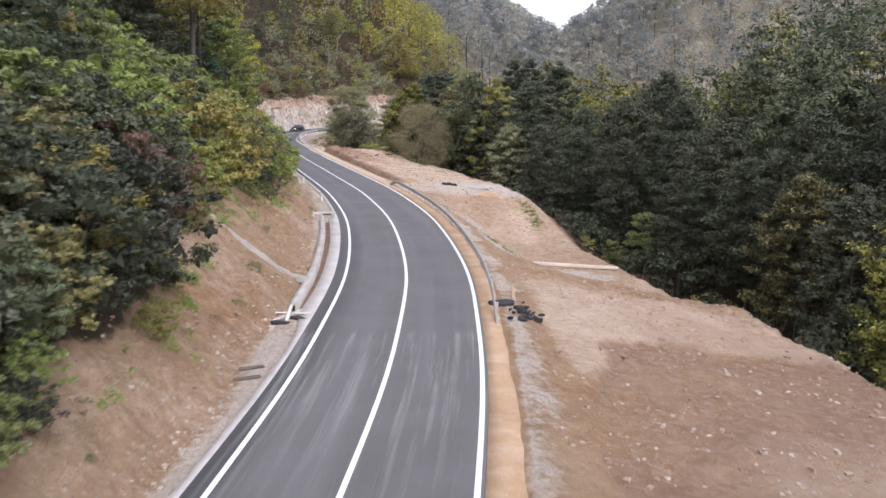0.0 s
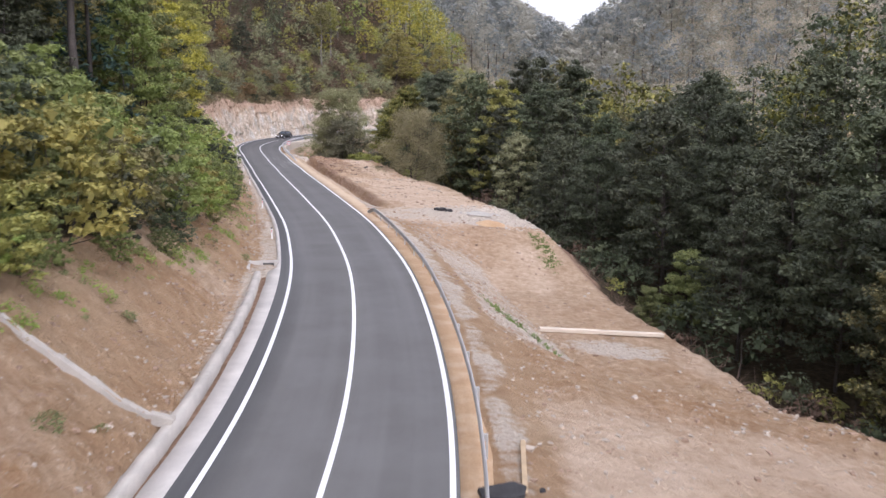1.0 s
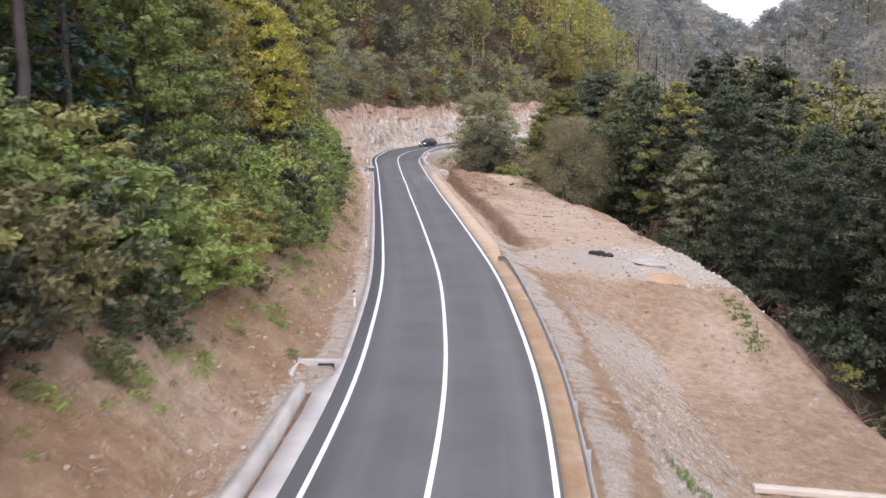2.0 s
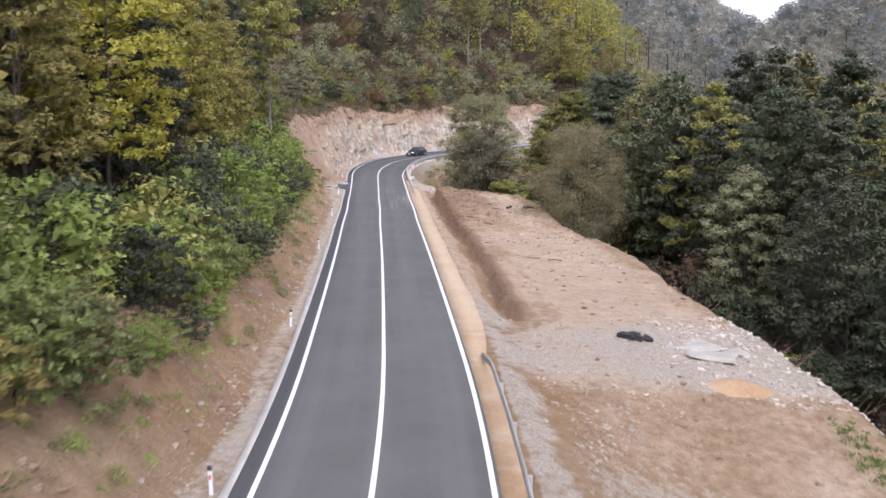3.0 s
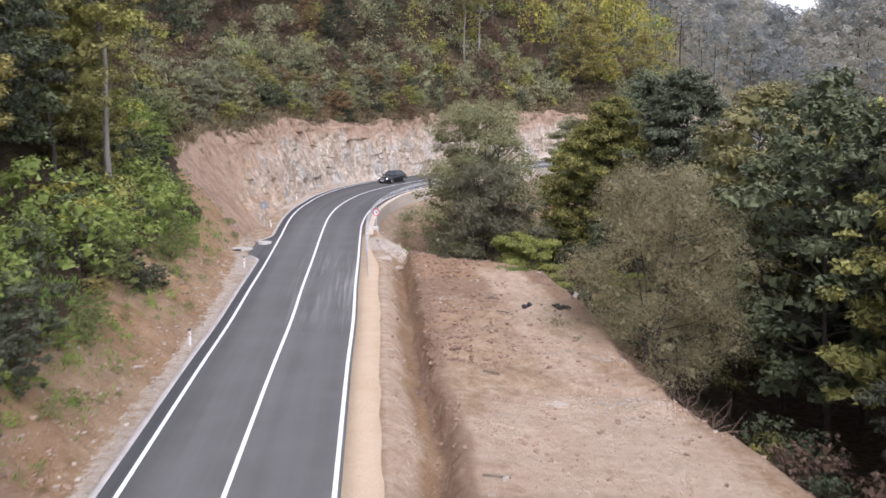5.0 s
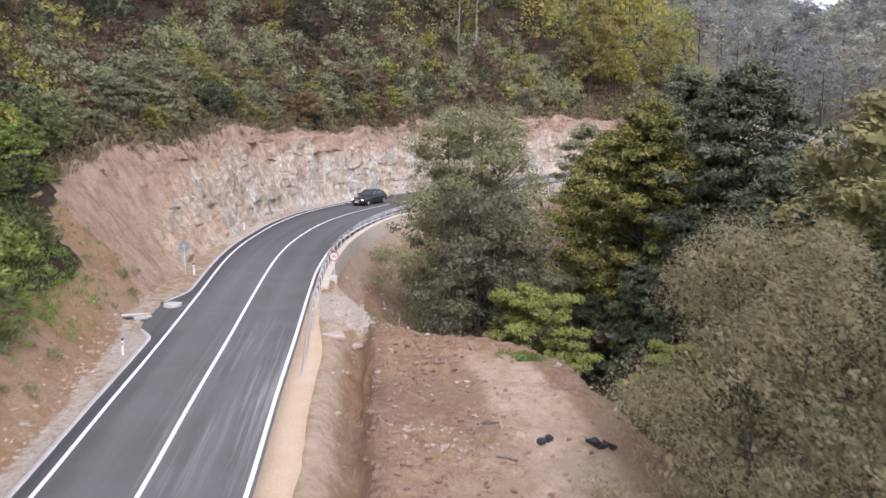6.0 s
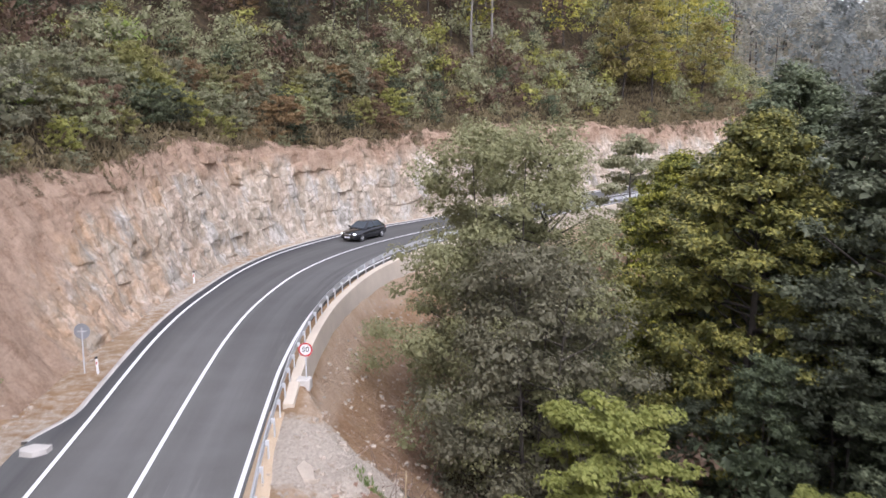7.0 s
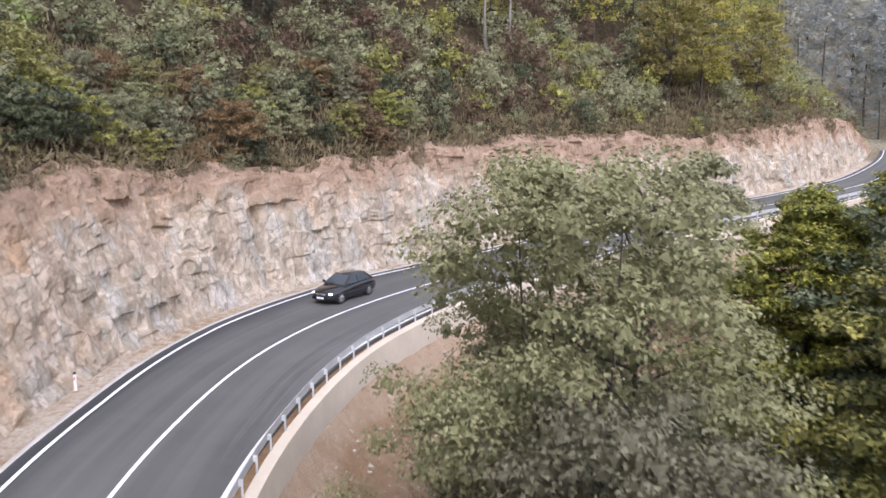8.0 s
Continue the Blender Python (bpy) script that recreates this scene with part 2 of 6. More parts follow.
def sand_material():
    m, n, l, b = material("verge_sand")
    p = place(n)
    fine, mid = noise_node(n, l, 14, 6, 0.7, p), noise_node(n, l, 0.45, 4, 0.6, p)
    c = ramp(n, l, mid, ((0.3, (0.33, 0.185, 0.080)), (0.55, (0.43, 0.275, 0.142)), (0.8, (0.52, 0.385, 0.240))))
    c = mix(n, l, 0.35, c, ramp(n, l, fine, ((0.3, (0.30, 0.18, 0.10)), (0.7, (0.70, 0.54, 0.37)))))
    stretch = noise_node(n, l, 1.0, 4, 0.6, attribute_vector(n, l, "lane", (0.6, 0.8, 1.0)))
    c = mix(n, l, ramp(n, l, stretch, ((0.50, (0, 0, 0)), (0.70, (0.6, 0.6, 0.6)))), c, (0.56, 0.44, 0.32))
    along = n.new("ShaderNodeSeparateXYZ")
    l.new(attribute_vector(n, l, "lane", (1.0, 1.0, 1.0)), along.inputs[0])
    later = n.new("ShaderNodeMapRange")
    for sock, value in (("From Min", 86.0), ("From Max", 112.0), ("To Max", 0.75)):
        later.inputs[sock].default_value = value
    l.new(along.outputs["Y"], later.inputs["Value"])
    c = mix(n, l, later.outputs["Result"], c, mix(n, l, 0.5, ramp(n, l, mid, ((0.3, (0.50, 0.365, 0.225)), (0.7, (0.62, 0.500, 0.360)))), ramp(n, l, fine, ((0.3, (0.40, 0.290, 0.185)), (0.7, (0.70, 0.570, 0.430))))))
    l.new(c, b.inputs["Base Color"])
    b.inputs["Roughness"].default_value = 0.95
    bump(n, l, b, fine, 0.6, 0.04)
    return m


def paint_material():
    m, n, l, b = material("road_paint")
    p = place(n)
    c = ramp(n, l, noise_node(n, l, 9, 6, 0.75, p), ((0.25, (0.52, 0.51, 0.50)), (0.45, (0.80, 0.80, 0.79))))
    l.new(c, b.inputs["Base Color"])
    b.inputs["Roughness"].default_value = 0.6
    return m


def rock_material():
    """Blasted limestone: pale grey and cream, with ochre and pink stains, and earth washed down from above."""
    m, n, l, b = material("rock_face")
    p = place(n)
    long = n.new("ShaderNodeVectorMath")
    long.operation = "MULTIPLY"
    l.new(p, long.inputs[0])
    long.inputs[1].default_value = (1.0, 1.0, 0.55)
    v = long.outputs[0]
    big, mid, fine = noise_node(n, l, 0.28, 5, 0.6, v), noise_node(n, l, 1.1, 6, 0.65, v), noise_node(n, l, 6.0, 8, 0.7, p)
    c = ramp(n, l, mid, ((0.30, (0.385, 0.300, 0.222)), (0.46, (0.455, 0.374, 0.292)), (0.64, (0.515, 0.452, 0.375))))
    c = mix(n, l, ramp(n, l, big, ((0.50, (0, 0, 0)), (0.66, (0.7, 0.7, 0.7)))), c, ramp(n, l, fine, ((0.3, (0.34, 0.242, 0.175)), (0.7, (0.490, 0.380, 0.300)))))
    blue = noise_node(n, l, 0.5, 4, 0.55, v)
    c = mix(n, l, ramp(n, l, blue, ((0.53, (0, 0, 0)), (0.62, (0.7, 0.7, 0.7)))), c, ramp(n, l, fine, ((0.3, (0.355, 0.345, 0.330)), (0.7, (0.520, 0.510, 0.485)))))
    c = mix(n, l, 0.24, c, ramp(n, l, fine, ((0.3, (0.18, 0.145, 0.115)), (0.7, (0.56, 0.50, 0.43)))))
    ochre = mix(n, l, 0.5, ramp(n, l, fine, ((0.3, (0.33, 0.200, 0.115)), (0.7, (0.52, 0.375, 0.255)))), ramp(n, l, mid, ((0.36, (0.37, 0.235, 0.140)), (0.62, (0.56, 0.430, 0.320)))))
    stain = mix(n, l, 1.0, attribute(n, "stained"), ramp(n, l, noise_node(n, l, 0.7, 6, 0.65, v), ((0.40, (0, 0, 0)), (0.58, (1, 1, 1)))), "MULTIPLY")
    c = mix(n, l, stain, c, ochre)
    f = n.new("ShaderNodeMath")
    f.operation = "ADD"
    l.new(attribute(n, "earthy"), f.inputs[0])
    g = n.new("ShaderNodeMath")
    g.operation = "MULTIPLY_ADD"
    l.new(mid, g.inputs[0])
    g.inputs[1].default_value, g.inputs[2].default_value = 1.2, -0.6
    l.new(g.outputs[0], f.inputs[1])
    earth = mix(n, l, 0.45, ramp(n, l, fine, ((0.3, (0.17, 0.110, 0.075)), (0.7, (0.470, 0.330, 0.232)))), ramp(n, l, mid, ((0.36, (0.23, 0.145, 0.094)), (0.62, (0.50, 0.370, 0.272)))))
    seams = n.new("ShaderNodeTexVoronoi")
    seams.feature = "DISTANCE_TO_EDGE"
    seams.inputs["Scale"].default_value = 0.9
    bent = n.new("ShaderNodeVectorMath")
    bent.operation = "MULTIPLY_ADD"
    warp = n.new("ShaderNodeTexNoise")
    warp.inputs["Scale"].default_value = 1.4
    l.new(v, warp.inputs["Vector"])
    l.new(warp.outputs["Color"], bent.inputs[0])
    bent.inputs[1].default_value = (0.9, 0.9, 0.9)
    l.new(v, bent.inputs[2])
    l.new(bent.outputs[0], seams.inputs["Vector"])
    crack = mix(n, l, 1.0, ramp(n, l, seams.outputs["Distance"], ((0.0, (1, 1, 1)), (0.045, (0, 0, 0)))), ramp(n, l, mid, ((0.42, (0, 0, 0)), (0.55, (0.6, 0.6, 0.6)))), "MULTIPLY")
    for size, low, high in ((1.3, 0.82, 1.14), (4.5, 0.86, 1.14)):
        chips = n.new("ShaderNodeTexVoronoi")
        chips.inputs["Scale"].default_value = size
        l.new(bent.outputs[0] if size < 2 else v, chips.inputs["Vector"])
        c = mix(n, l, 1.0, c, ramp(n, l, chips.outputs["Color"], ((0.25, (low, low, low * 0.97)), (0.75, (high, high, high)))), "MULTIPLY")
    c = mix(n, l, crack, c, (0.13, 0.10, 0.085))
    c = mix(n, l, ramp(n, l, f.outputs[0], ((0.30, (0, 0, 0)), (0.80, (1, 1, 1)))), c, earth)
    l.new(c, b.inputs["Base Color"])
    b.inputs["Roughness"].default_value = 0.9
    b.inputs["Specular IOR Level"].default_value = 0.2
    bump(n, l, b, mix(n, l, 0.3, fine, mid), 1.0, 0.22)
    return m


GROUND, ASPHALT, SAND, PAINT, ROCK = ground_material(), asphalt_material(), sand_material(), paint_material(), rock_material()


# ---- mesh helpers ----
def shade(ob, smooth):
    ob.data.polygons.foreach_set("use_smooth", [smooth] * len(ob.data.polygons))


def part(name, bm, mat, parent=None, label="", smooth=False):
    """Links a bmesh as one mesh object under a thing or a part."""
    me = bpy.data.meshes.new(name)
    bm.to_mesh(me)
    bm.free()
    me.materials.append(mat)
    ob = new(name, me)
    ob.parent = parent
    if smooth:
        shade(ob, True)
    return tagged(ob, label)


def array_mesh(name, verts, faces, mat, smooth=False):
    """A mesh from numpy arrays; all faces have the same number of corners."""
    me = bpy.data.meshes.new(name)
    k = faces.shape[1]
    me.vertices.add(len(verts))
    me.vertices.foreach_set("co", np.ascontiguousarray(verts, dtype=np.float32).ravel())
    me.loops.add(faces.size)
    me.loops.foreach_set("vertex_index", np.ascontiguousarray(faces, dtype=np.int32).ravel())
    me.polygons.add(len(faces))
    me.polygons.foreach_set("loop_start", np.arange(0, faces.size, k, dtype=np.int32))
    me.polygons.foreach_set("use_smooth", np.full(len(faces), smooth))
    me.update(calc_edges=True)
    me.materials.append(mat)
    return me


def give(me, name, values):
    values = np.asarray(values, dtype=np.float32)
    if values.ndim == 1:
        me.attributes.new(name, "FLOAT", "POINT").data.foreach_set("value", values)
    else:
        me.attributes.new(name, "FLOAT_VECTOR", "POINT").data.foreach_set("vector", values.ravel())


def grid_faces(rows, cols):
    i = np.arange((rows - 1) * cols).reshape(rows - 1, cols)[:, :-1].ravel()
    return np.stack((i, i + 1, i + cols + 1, i + cols), 1)


def box(bm, m, size, bevel=0.0):
    """A box of that size about its centre at the pose m, with worn edges."""
    b = bmesh.new()
    bmesh.ops.create_cube(b, size=1.0, matrix=Matrix.Diagonal((*size, 1)))
    if bevel:
        bmesh.ops.bevel(b, geom=b.edges[:], offset=bevel, segments=1, affect="EDGES")
    b.transform(m)
    t = bpy.data.meshes.new("t")
    b.to_mesh(t)
    b.free()
    bm.from_mesh(t)
    bpy.data.meshes.remove(t)
    return bm


def rod(bm, a, b, r0, r1, sides=8):
    """A tapered round bar from a to b."""
    a, b = Vector(a), Vector(b)
    m = Matrix.Translation((a + b) / 2) @ (b - a).to_track_quat("Z", "Y").to_matrix().to_4x4()
    bmesh.ops.create_cone(bm, cap_ends=True, segments=sides, radius1=r0, radius2=r1, depth=(b - a).length, matrix=m)
    return bm


def sweep(bm, path, section, closed=True):
    """Sweeps a section of (side, up) pairs along a path of points, kept upright."""
    rings = []
    for i, p in enumerate(path):
        a, b = Vector(path[max(0, i - 1)]), Vector(path[min(len(path) - 1, i + 1)])
        t = (b - a).normalized()
        side = t.cross(Vector((0, 0, 1))).normalized()
        up = side.cross(t)
        rings.append([bm.verts.new(Vector(p) + side * s + up * u) for s, u in section])
    k = len(section)
    for r, q in zip(rings[:-1], rings[1:]):
        for j in range(k if closed else k - 1):
            bm.faces.new((r[j], r[(j + 1) % k], q[(j + 1) % k], q[j]))
    if closed:
        bm.faces.new(rings[0][::-1])
        bm.faces.new(rings[-1])
    return bm




def lattice(ix, iy, seed):
    h = (ix.astype(np.int64) * 374761393 + iy.astype(np.int64) * 668265263 + seed * 974711) & 0x7FFFFFFF
    h = ((h ^ (h >> 13)) * 1274126177) & 0x7FFFFFFF
    return ((h ^ (h >> 16)) & 0xFFFF) / 65535.0


def value_noise(x, y, seed=0):
    ix, iy = np.floor(x), np.floor(y)
    fx, fy = x - ix, y - iy
    fx, fy = fx * fx * (3 - 2 * fx), fy * fy * (3 - 2 * fy)
    a, b = lattice(ix, iy, seed), lattice(ix + 1, iy, seed)
    c, d = lattice(ix, iy + 1, seed), lattice(ix + 1, iy + 1, seed)
    return (a * (1 - fx) + b * fx) * (1 - fy) + (c * (1 - fx) + d * fx) * fy


def fbm(x, y, scale, octaves=4, seed=0):
    """Rough noise from -1 to 1 with lumps of the given size."""
    x, y = np.asarray(x, dtype=float) / scale, np.asarray(y, dtype=float) / scale
    total, amp, norm = 0.0, 1.0, 0.0
    for o in range(octaves):
        total = total + amp * (value_noise(x, y, seed + o) * 2 - 1)
        norm += amp
        x, y, amp = x * 2.03 + 17.3, y * 2.03 - 9.1, amp * 0.5
    return total / norm


def ease(x, a, b):
    t = np.clip((np.asarray(x, dtype=float) - a) / (b - a), 0, 1)
    return t * t * (3 - 2 * t)


# ---- the road's line: x against y, and its height ----
LINE = ((-14, -60), (-7, -20), (-3.4, 8), (-2.46, 21), (-1.95, 30), (-1.8, 38), (-1.9, 48.5), (-2.75, 60), (-4.2, 72), (-6.5, 84.8), (-8.35, 93.6),
        (-10.8, 103.8), (-14.4, 118.3), (-17.0, 128.6), (-20.68, 143), (-22.75, 151.4), (-25.02, 160), (-27.34, 169.2), (-29.6, 178), (-31.4, 185.2),
        (-32.85, 191.5), (-34.0, 198.5), (-34.48, 207.5), (-33.5, 214.8), (-31.25, 221.5), (-28.0, 228.0), (-23.5, 236), (-18, 245), (-12, 253.5),
        (-6, 261.5), (2, 272), (13, 290), (26, 325), (43, 400), (60, 500), (85, 650), (120, 900))
LEVEL = ((-60, 2.2), (0, 0.98), (40, 0.13), (75, -0.38), (100, -1.02), (130, -1.8), (160, -2.42), (200, -2.62), (218, -2.58), (235, -2.45), (300, -2.0), (900, 6.0))


def spline(points, step):
    p = np.array(points, dtype=float)
    out = []
    for i in range(len(p) - 1):
        a, b, c, d = p[max(i - 1, 0)], p[i], p[i + 1], p[min(i + 2, len(p) - 1)]
        t = np.linspace(0, 1, max(2, int(np.hypot(*(c - b)) / step)), endpoint=False)[:, None]
        m0, m1 = (c - a) / 2, (d - b) / 2
        if i and i + 2 < len(p):
            m0 = (c - a) * np.hypot(*(c - b)) / (np.hypot(*(c - b)) + np.hypot(*(b - a)))
            m1 = (d - b) * np.hypot(*(c - b)) / (np.hypot(*(c - b)) + np.hypot(*(d - c)))
        out.append((2 * t**3 - 3 * t**2 + 1) * b + (t**3 - 2 * t**2 + t) * m0 + (-2 * t**3 + 3 * t**2) * c + (t**3 - t**2) * m1)
    return np.vstack(out + [p[-1:]])


AXIS = spline(LINE, 1.0)
for _ in range(4):
    AXIS[1:-1] = (AXIS[:-2] + 2 * AXIS[1:-1] + AXIS[2:]) / 4
YS = np.arange(-60, 900, 0.5)
XS = np.interp(YS, AXIS[:, 1], AXIS[:, 0])
ZS = np.interp(YS, [a for a, _ in LEVEL], [b for _, b in LEVEL])
for _ in range(3):
    ZS = np.convolve(np.pad(ZS, 20, mode="edge"), np.ones(41) / 41, mode="valid")
SLOPE = np.convolve(np.pad(np.gradient(XS, YS), 4, mode="edge"), np.ones(9) / 9, mode="valid")


def road_z(u):
    return np.interp(u, YS, ZS)


def at(u, d, z=0.0):
    """The place d metres to the right of the road's middle line at the station u, z above the road."""
    x, s = np.interp(u, YS, XS), np.interp(u, YS, SLOPE)
    n = np.sqrt(1 + s * s)
    return np.stack((x + d / n, u - d * s / n, road_z(u) + z), -1)


def heading(u):
    """Degrees by which the road's direction is turned from the y axis at the station u."""
    return -math.degrees(math.atan(np.interp(u, YS, SLOPE)))


def left_lane(u):
    return np.interp(u, (0, 165, 180, 192, 202, 208, 213, 224, 232, 245, 300), (3.2, 3.2, 3.3, 3.6, 3.8, 4.1, 4.4, 4.5, 3.8, 3.4, 3.4))


def right_lane(u):
    return np.interp(u, (0, 185, 198, 207, 216, 222, 240, 300), (3.27, 3.3, 3.68, 4.0, 4.1, 3.9, 3.7, 3.5))


def left_edge(u):
    """Width of the asphalt left of the middle line, with the paved pull-in at the culvert."""
    return left_lane(u) + 0.6 + 1.1 * ease(u, 169.5, 172.5) * (1 - ease(u, 176.5, 181))


def right_edge(u):
    return right_lane(u) + 0.16


def station(x, y):
    """For places in plan: the road's station and the distance right of its middle line."""
    x, y = np.asarray(x, dtype=float).ravel(), np.asarray(y, dtype=float).ravel()
    uu = np.concatenate((np.arange(-60, 300, 2.5), np.arange(300, 901, 25.0)))
    ax, ay = np.interp(uu, YS, XS), uu
    best, bu, bd = np.full(x.shape, 1e18), np.zeros(x.shape), np.zeros(x.shape)
    for i in range(len(uu) - 1):
        ex, ey = ax[i + 1] - ax[i], ay[i + 1] - ay[i]
        ll = ex * ex + ey * ey
        t = np.clip(((x - ax[i]) * ex + (y - ay[i]) * ey) / ll, 0, 1)
        dx, dy = x - ax[i] - t * ex, y - ay[i] - t * ey
        q = dx * dx + dy * dy
        hit = q < best
        best[hit] = q[hit]
        bu[hit] = (uu[i] + t * (uu[i + 1] - uu[i]))[hit]
        bd[hit] = (np.sign(ey * dx - ex * dy) * np.sqrt(q))[hit]
    return bu, bd


# ---- the edge of the levelled ground on the valley side ----
RIM = [(30, -60), (24, 0), (20, 30), (17.7, 46.7), (17, 58), (16.2, 68), (14.9, 76), (13.3, 84), (11.6, 92), (9.9, 98), (7.7, 104), (5.4, 112), (3.4, 120), (1.3, 132),
       (-0.6, 138), (-3.4, 144), (-5.4, 149.5), (-6.9, 156), (-8.3, 162), (-10.2, 168), (-12.5, 172), (-16, 174), (-20.3, 173.6), (-22.3, 177), (-24.6, 181.5)]
RIM += [tuple(at(float(u), float(right_lane(u)) + 1.0)[:2]) for u in range(186, 300, 4)] + [tuple(at(float(u), 6.0)[:2]) for u in range(300, 900, 40)]
RIM = np.array(RIM)


def beyond_rim(x, y):
    """Distance past the rim towards the valley; negative on the road's side."""
    x, y = np.asarray(x, dtype=float).ravel(), np.asarray(y, dtype=float).ravel()
    best = np.full(x.shape, 1e18)
    inside = np.zeros(x.shape, dtype=bool)
    ring = np.vstack((RIM, [(RIM[-1][0] - 3000, RIM[-1][1]), (RIM[0][0] - 3000, RIM[0][1])]))
    for a, b in zip(ring, np.roll(ring, -1, 0)):
        with np.errstate(divide="ignore", invalid="ignore"):
            cross = ((a[1] > y) != (b[1] > y)) & (x < (b[0] - a[0]) * (y - a[1]) / (b[1] - a[1]) + a[0])
        inside ^= cross
    for a, b in zip(RIM[:-1], RIM[1:]):
        e = b - a
        t = np.clip(((x - a[0]) * e[0] + (y - a[1]) * e[1]) / (e @ e), 0, 1)
        best = np.minimum(best, (x - a[0] - t * e[0]) ** 2 + (y - a[1] - t * e[1]) ** 2)
    return np.where(inside, -1, 1) * np.sqrt(best)


def bank_foot(u):
    """Distance left of the middle line at which the cut bank or the rock begins."""
    return left_edge(u) + np.interp(u, (0, 28, 34, 45, 70, 76, 120, 160, 176, 186, 194, 230, 300), (1.0, 1.2, 1.9, 1.5, 2.3, 1.5, 1.1, 1.4, 2.6, 2.6, 2.1, 1.7, 2.0)) - 1.1 * ease(u, 169.5, 172.5) * (1 - ease(u, 176.5, 181))


def cliff_height(u):
    """Height of the bare cut above the road: earth first, rock round the bend."""
    rise = np.interp(u, (160, 172, 178, 184, 194, 204, 216, 228, 240, 300), (3.4, 4.6, 5.9, 6.8, 8.0, 8.2, 7.7, 7.2, 7.2, 6.6))
    return (rise + 1.1 * fbm(u, 0 * u, 6.0, 4, 13) * ease(u, 176, 190)) * (1 - 0.15 * np.exp(-((u - 266) / 9) ** 2)) * (1 - 0.97 * ease(u, 300, 335))


def cliff_slope(u):
    return np.interp(u, (165, 176, 186, 193, 197, 205, 215, 230, 300), (0.95, 1.25, 1.2, 1.6, 2.1, 2.6, 2.9, 3.3, 3.3))


def cliff_run(u):
    """How far behind its foot the cut reaches its top."""
    return 0.15 + cliff_height(u) / cliff_slope(u)


def hillside(up, u):
    """Rise of the ground up metres behind the foot of the bank: a cut earth bank, and rock round the bend."""
    cut, ch, steep = ease(u, 164, 178), cliff_height(u), cliff_slope(u)
    bank = np.where(up < 4.5, 0.86 * up, 3.87 + 0.84 * (up - 4.5))
    behind = np.maximum(up - 0.15, 0)
    cliff = np.minimum(behind * steep, ch) + 0.80 * np.maximum(behind - ch / steep, 0)
    rise = bank * (1 - cut) + cliff * cut
    return np.minimum(rise, 30 + 0.3 * rise)


def ground_height(x, y):
    """Height of the ground, and where it is turned soil, gravel, grass and leaf litter; far gravel is a haze tone."""
    shape = np.shape(x)
    x, y = np.asarray(x, dtype=float).ravel(), np.asarray(y, dtype=float).ravel()
    u, d = station(x, y)
    e = beyond_rim(x, y)
    zr = road_z(u)
    n0, n1, n2, n3 = fbm(x, y, 0.8, 2, 131), fbm(x, y, 1.4, 3, 3), fbm(x, y, 6.0, 3, 11), fbm(x, y, 40.0, 3, 23)
    # left: verge, ditch, bank or rock, hillside
    a = np.maximum(-d, 0)
    foot = bank_foot(u)
    up = np.maximum(a - foot - 0.25 * n2, 0)
    rocky, ch = ease(u, 176, 192), cliff_height(u)
    rough = (0.42 * n1 + 0.20 * n0 + 0.30 * fbm(u, 0.25 * up, 1.5, 3, 141)) * ease(up, 0, 1.2) * (1 - 0.7 * rocky) + 0.9 * n2 * ease(up, 4, 9) + 5 * n3 * ease(up, 15, 40)
    left = zr - 0.06 + hillside(up, u) + rough
    ditch = ease(u, 40, 42.5) * (1 - ease(u, 71.5, 73))
    left -= 0.75 * ditch * ease(a, left_edge(u) + 0.3, left_edge(u) + 0.5) * (1 - ease(a, left_edge(u) + 1.15, left_edge(u) + 1.4))
    left += 0.05 * n1 * ease(a, left_edge(u) + 0.3, left_edge(u) + 0.8)
    # right: shoulder, worked ground, trench, slope to the stream, far hillside
    gentle = np.interp(u, (0, 30, 45, 60, 94, 99, 104, 900), (0.14, 0.17, 0.20, 0.22, 0.12, 0.08, 0.05, 0.03)) * np.maximum(d - 5.6, 0) * (1 - 0.25 * ease(d, 14, 26))
    toe = 11.4 + 0.5 * n2
    bench = 0.70 * np.clip(d - 6.0, 0, toe - 6.0) + 0.10 * np.maximum(d - toe, 0)
    lower = ease(u + 0.25 * (d - 8), 55, 65) * (1 - ease(u + 0.15 * (d - 10), 83, 99))
    fall = gentle * (1 - lower) + bench * lower
    shoulder = -0.06 - 0.34 * ease(d, 4.7, 6.2)
    field = zr + shoulder - fall + (0.12 * n1 + (0.07 + 0.16 * ease(u, 138, 150)) * n0) * ease(d, 5, 6.5) + 0.22 * n2 * ease(d, 6, 9) + (0.08 + 0.22 * ease(u, 130, 145)) * fbm(u + 0.15 * d, 0.10 * d, 0.9, 3, 133) * ease(u, 100, 125) * ease(d, 7.2, 8.4)
    scraped = (1 - ease(u - 0.55 * np.minimum(d, 13) + 0.35 * n1, 34.1, 34.7)) * ease(d + 0.25 * n2 + 0.2 * n1 - 1.8 * ease(u, 30, 38), 6.4, 6.9)
    field -= 0.20 * scraped * ease(u, 4, 14)
    field += (0.10 * fbm(x, y, 0.55, 2, 151) + 0.10 * np.maximum(fbm(x, y, 0.95, 2, 153) - 0.12, 0) * 3) * (1 - ease(u, 60, 100)) * ease(d, 6.4, 7.4)
    along = ease(u, 105, 110) * (1 - ease(u, 171, 174))
    wobble = 0.45 * fbm(y, x * 0, 6.0, 4, 31) + 0.16 * fbm(y, x * 0, 1.3, 3, 37)
    depth = 0.55 + 0.45 * ease(u, 138, 160) + 0.15 * n2
    field -= along * (depth + 0.2) * ease(d + wobble, 5.3, 6.7) * (1 - ease(d + wobble + 0.30 * n0, 6.85, 7.12))
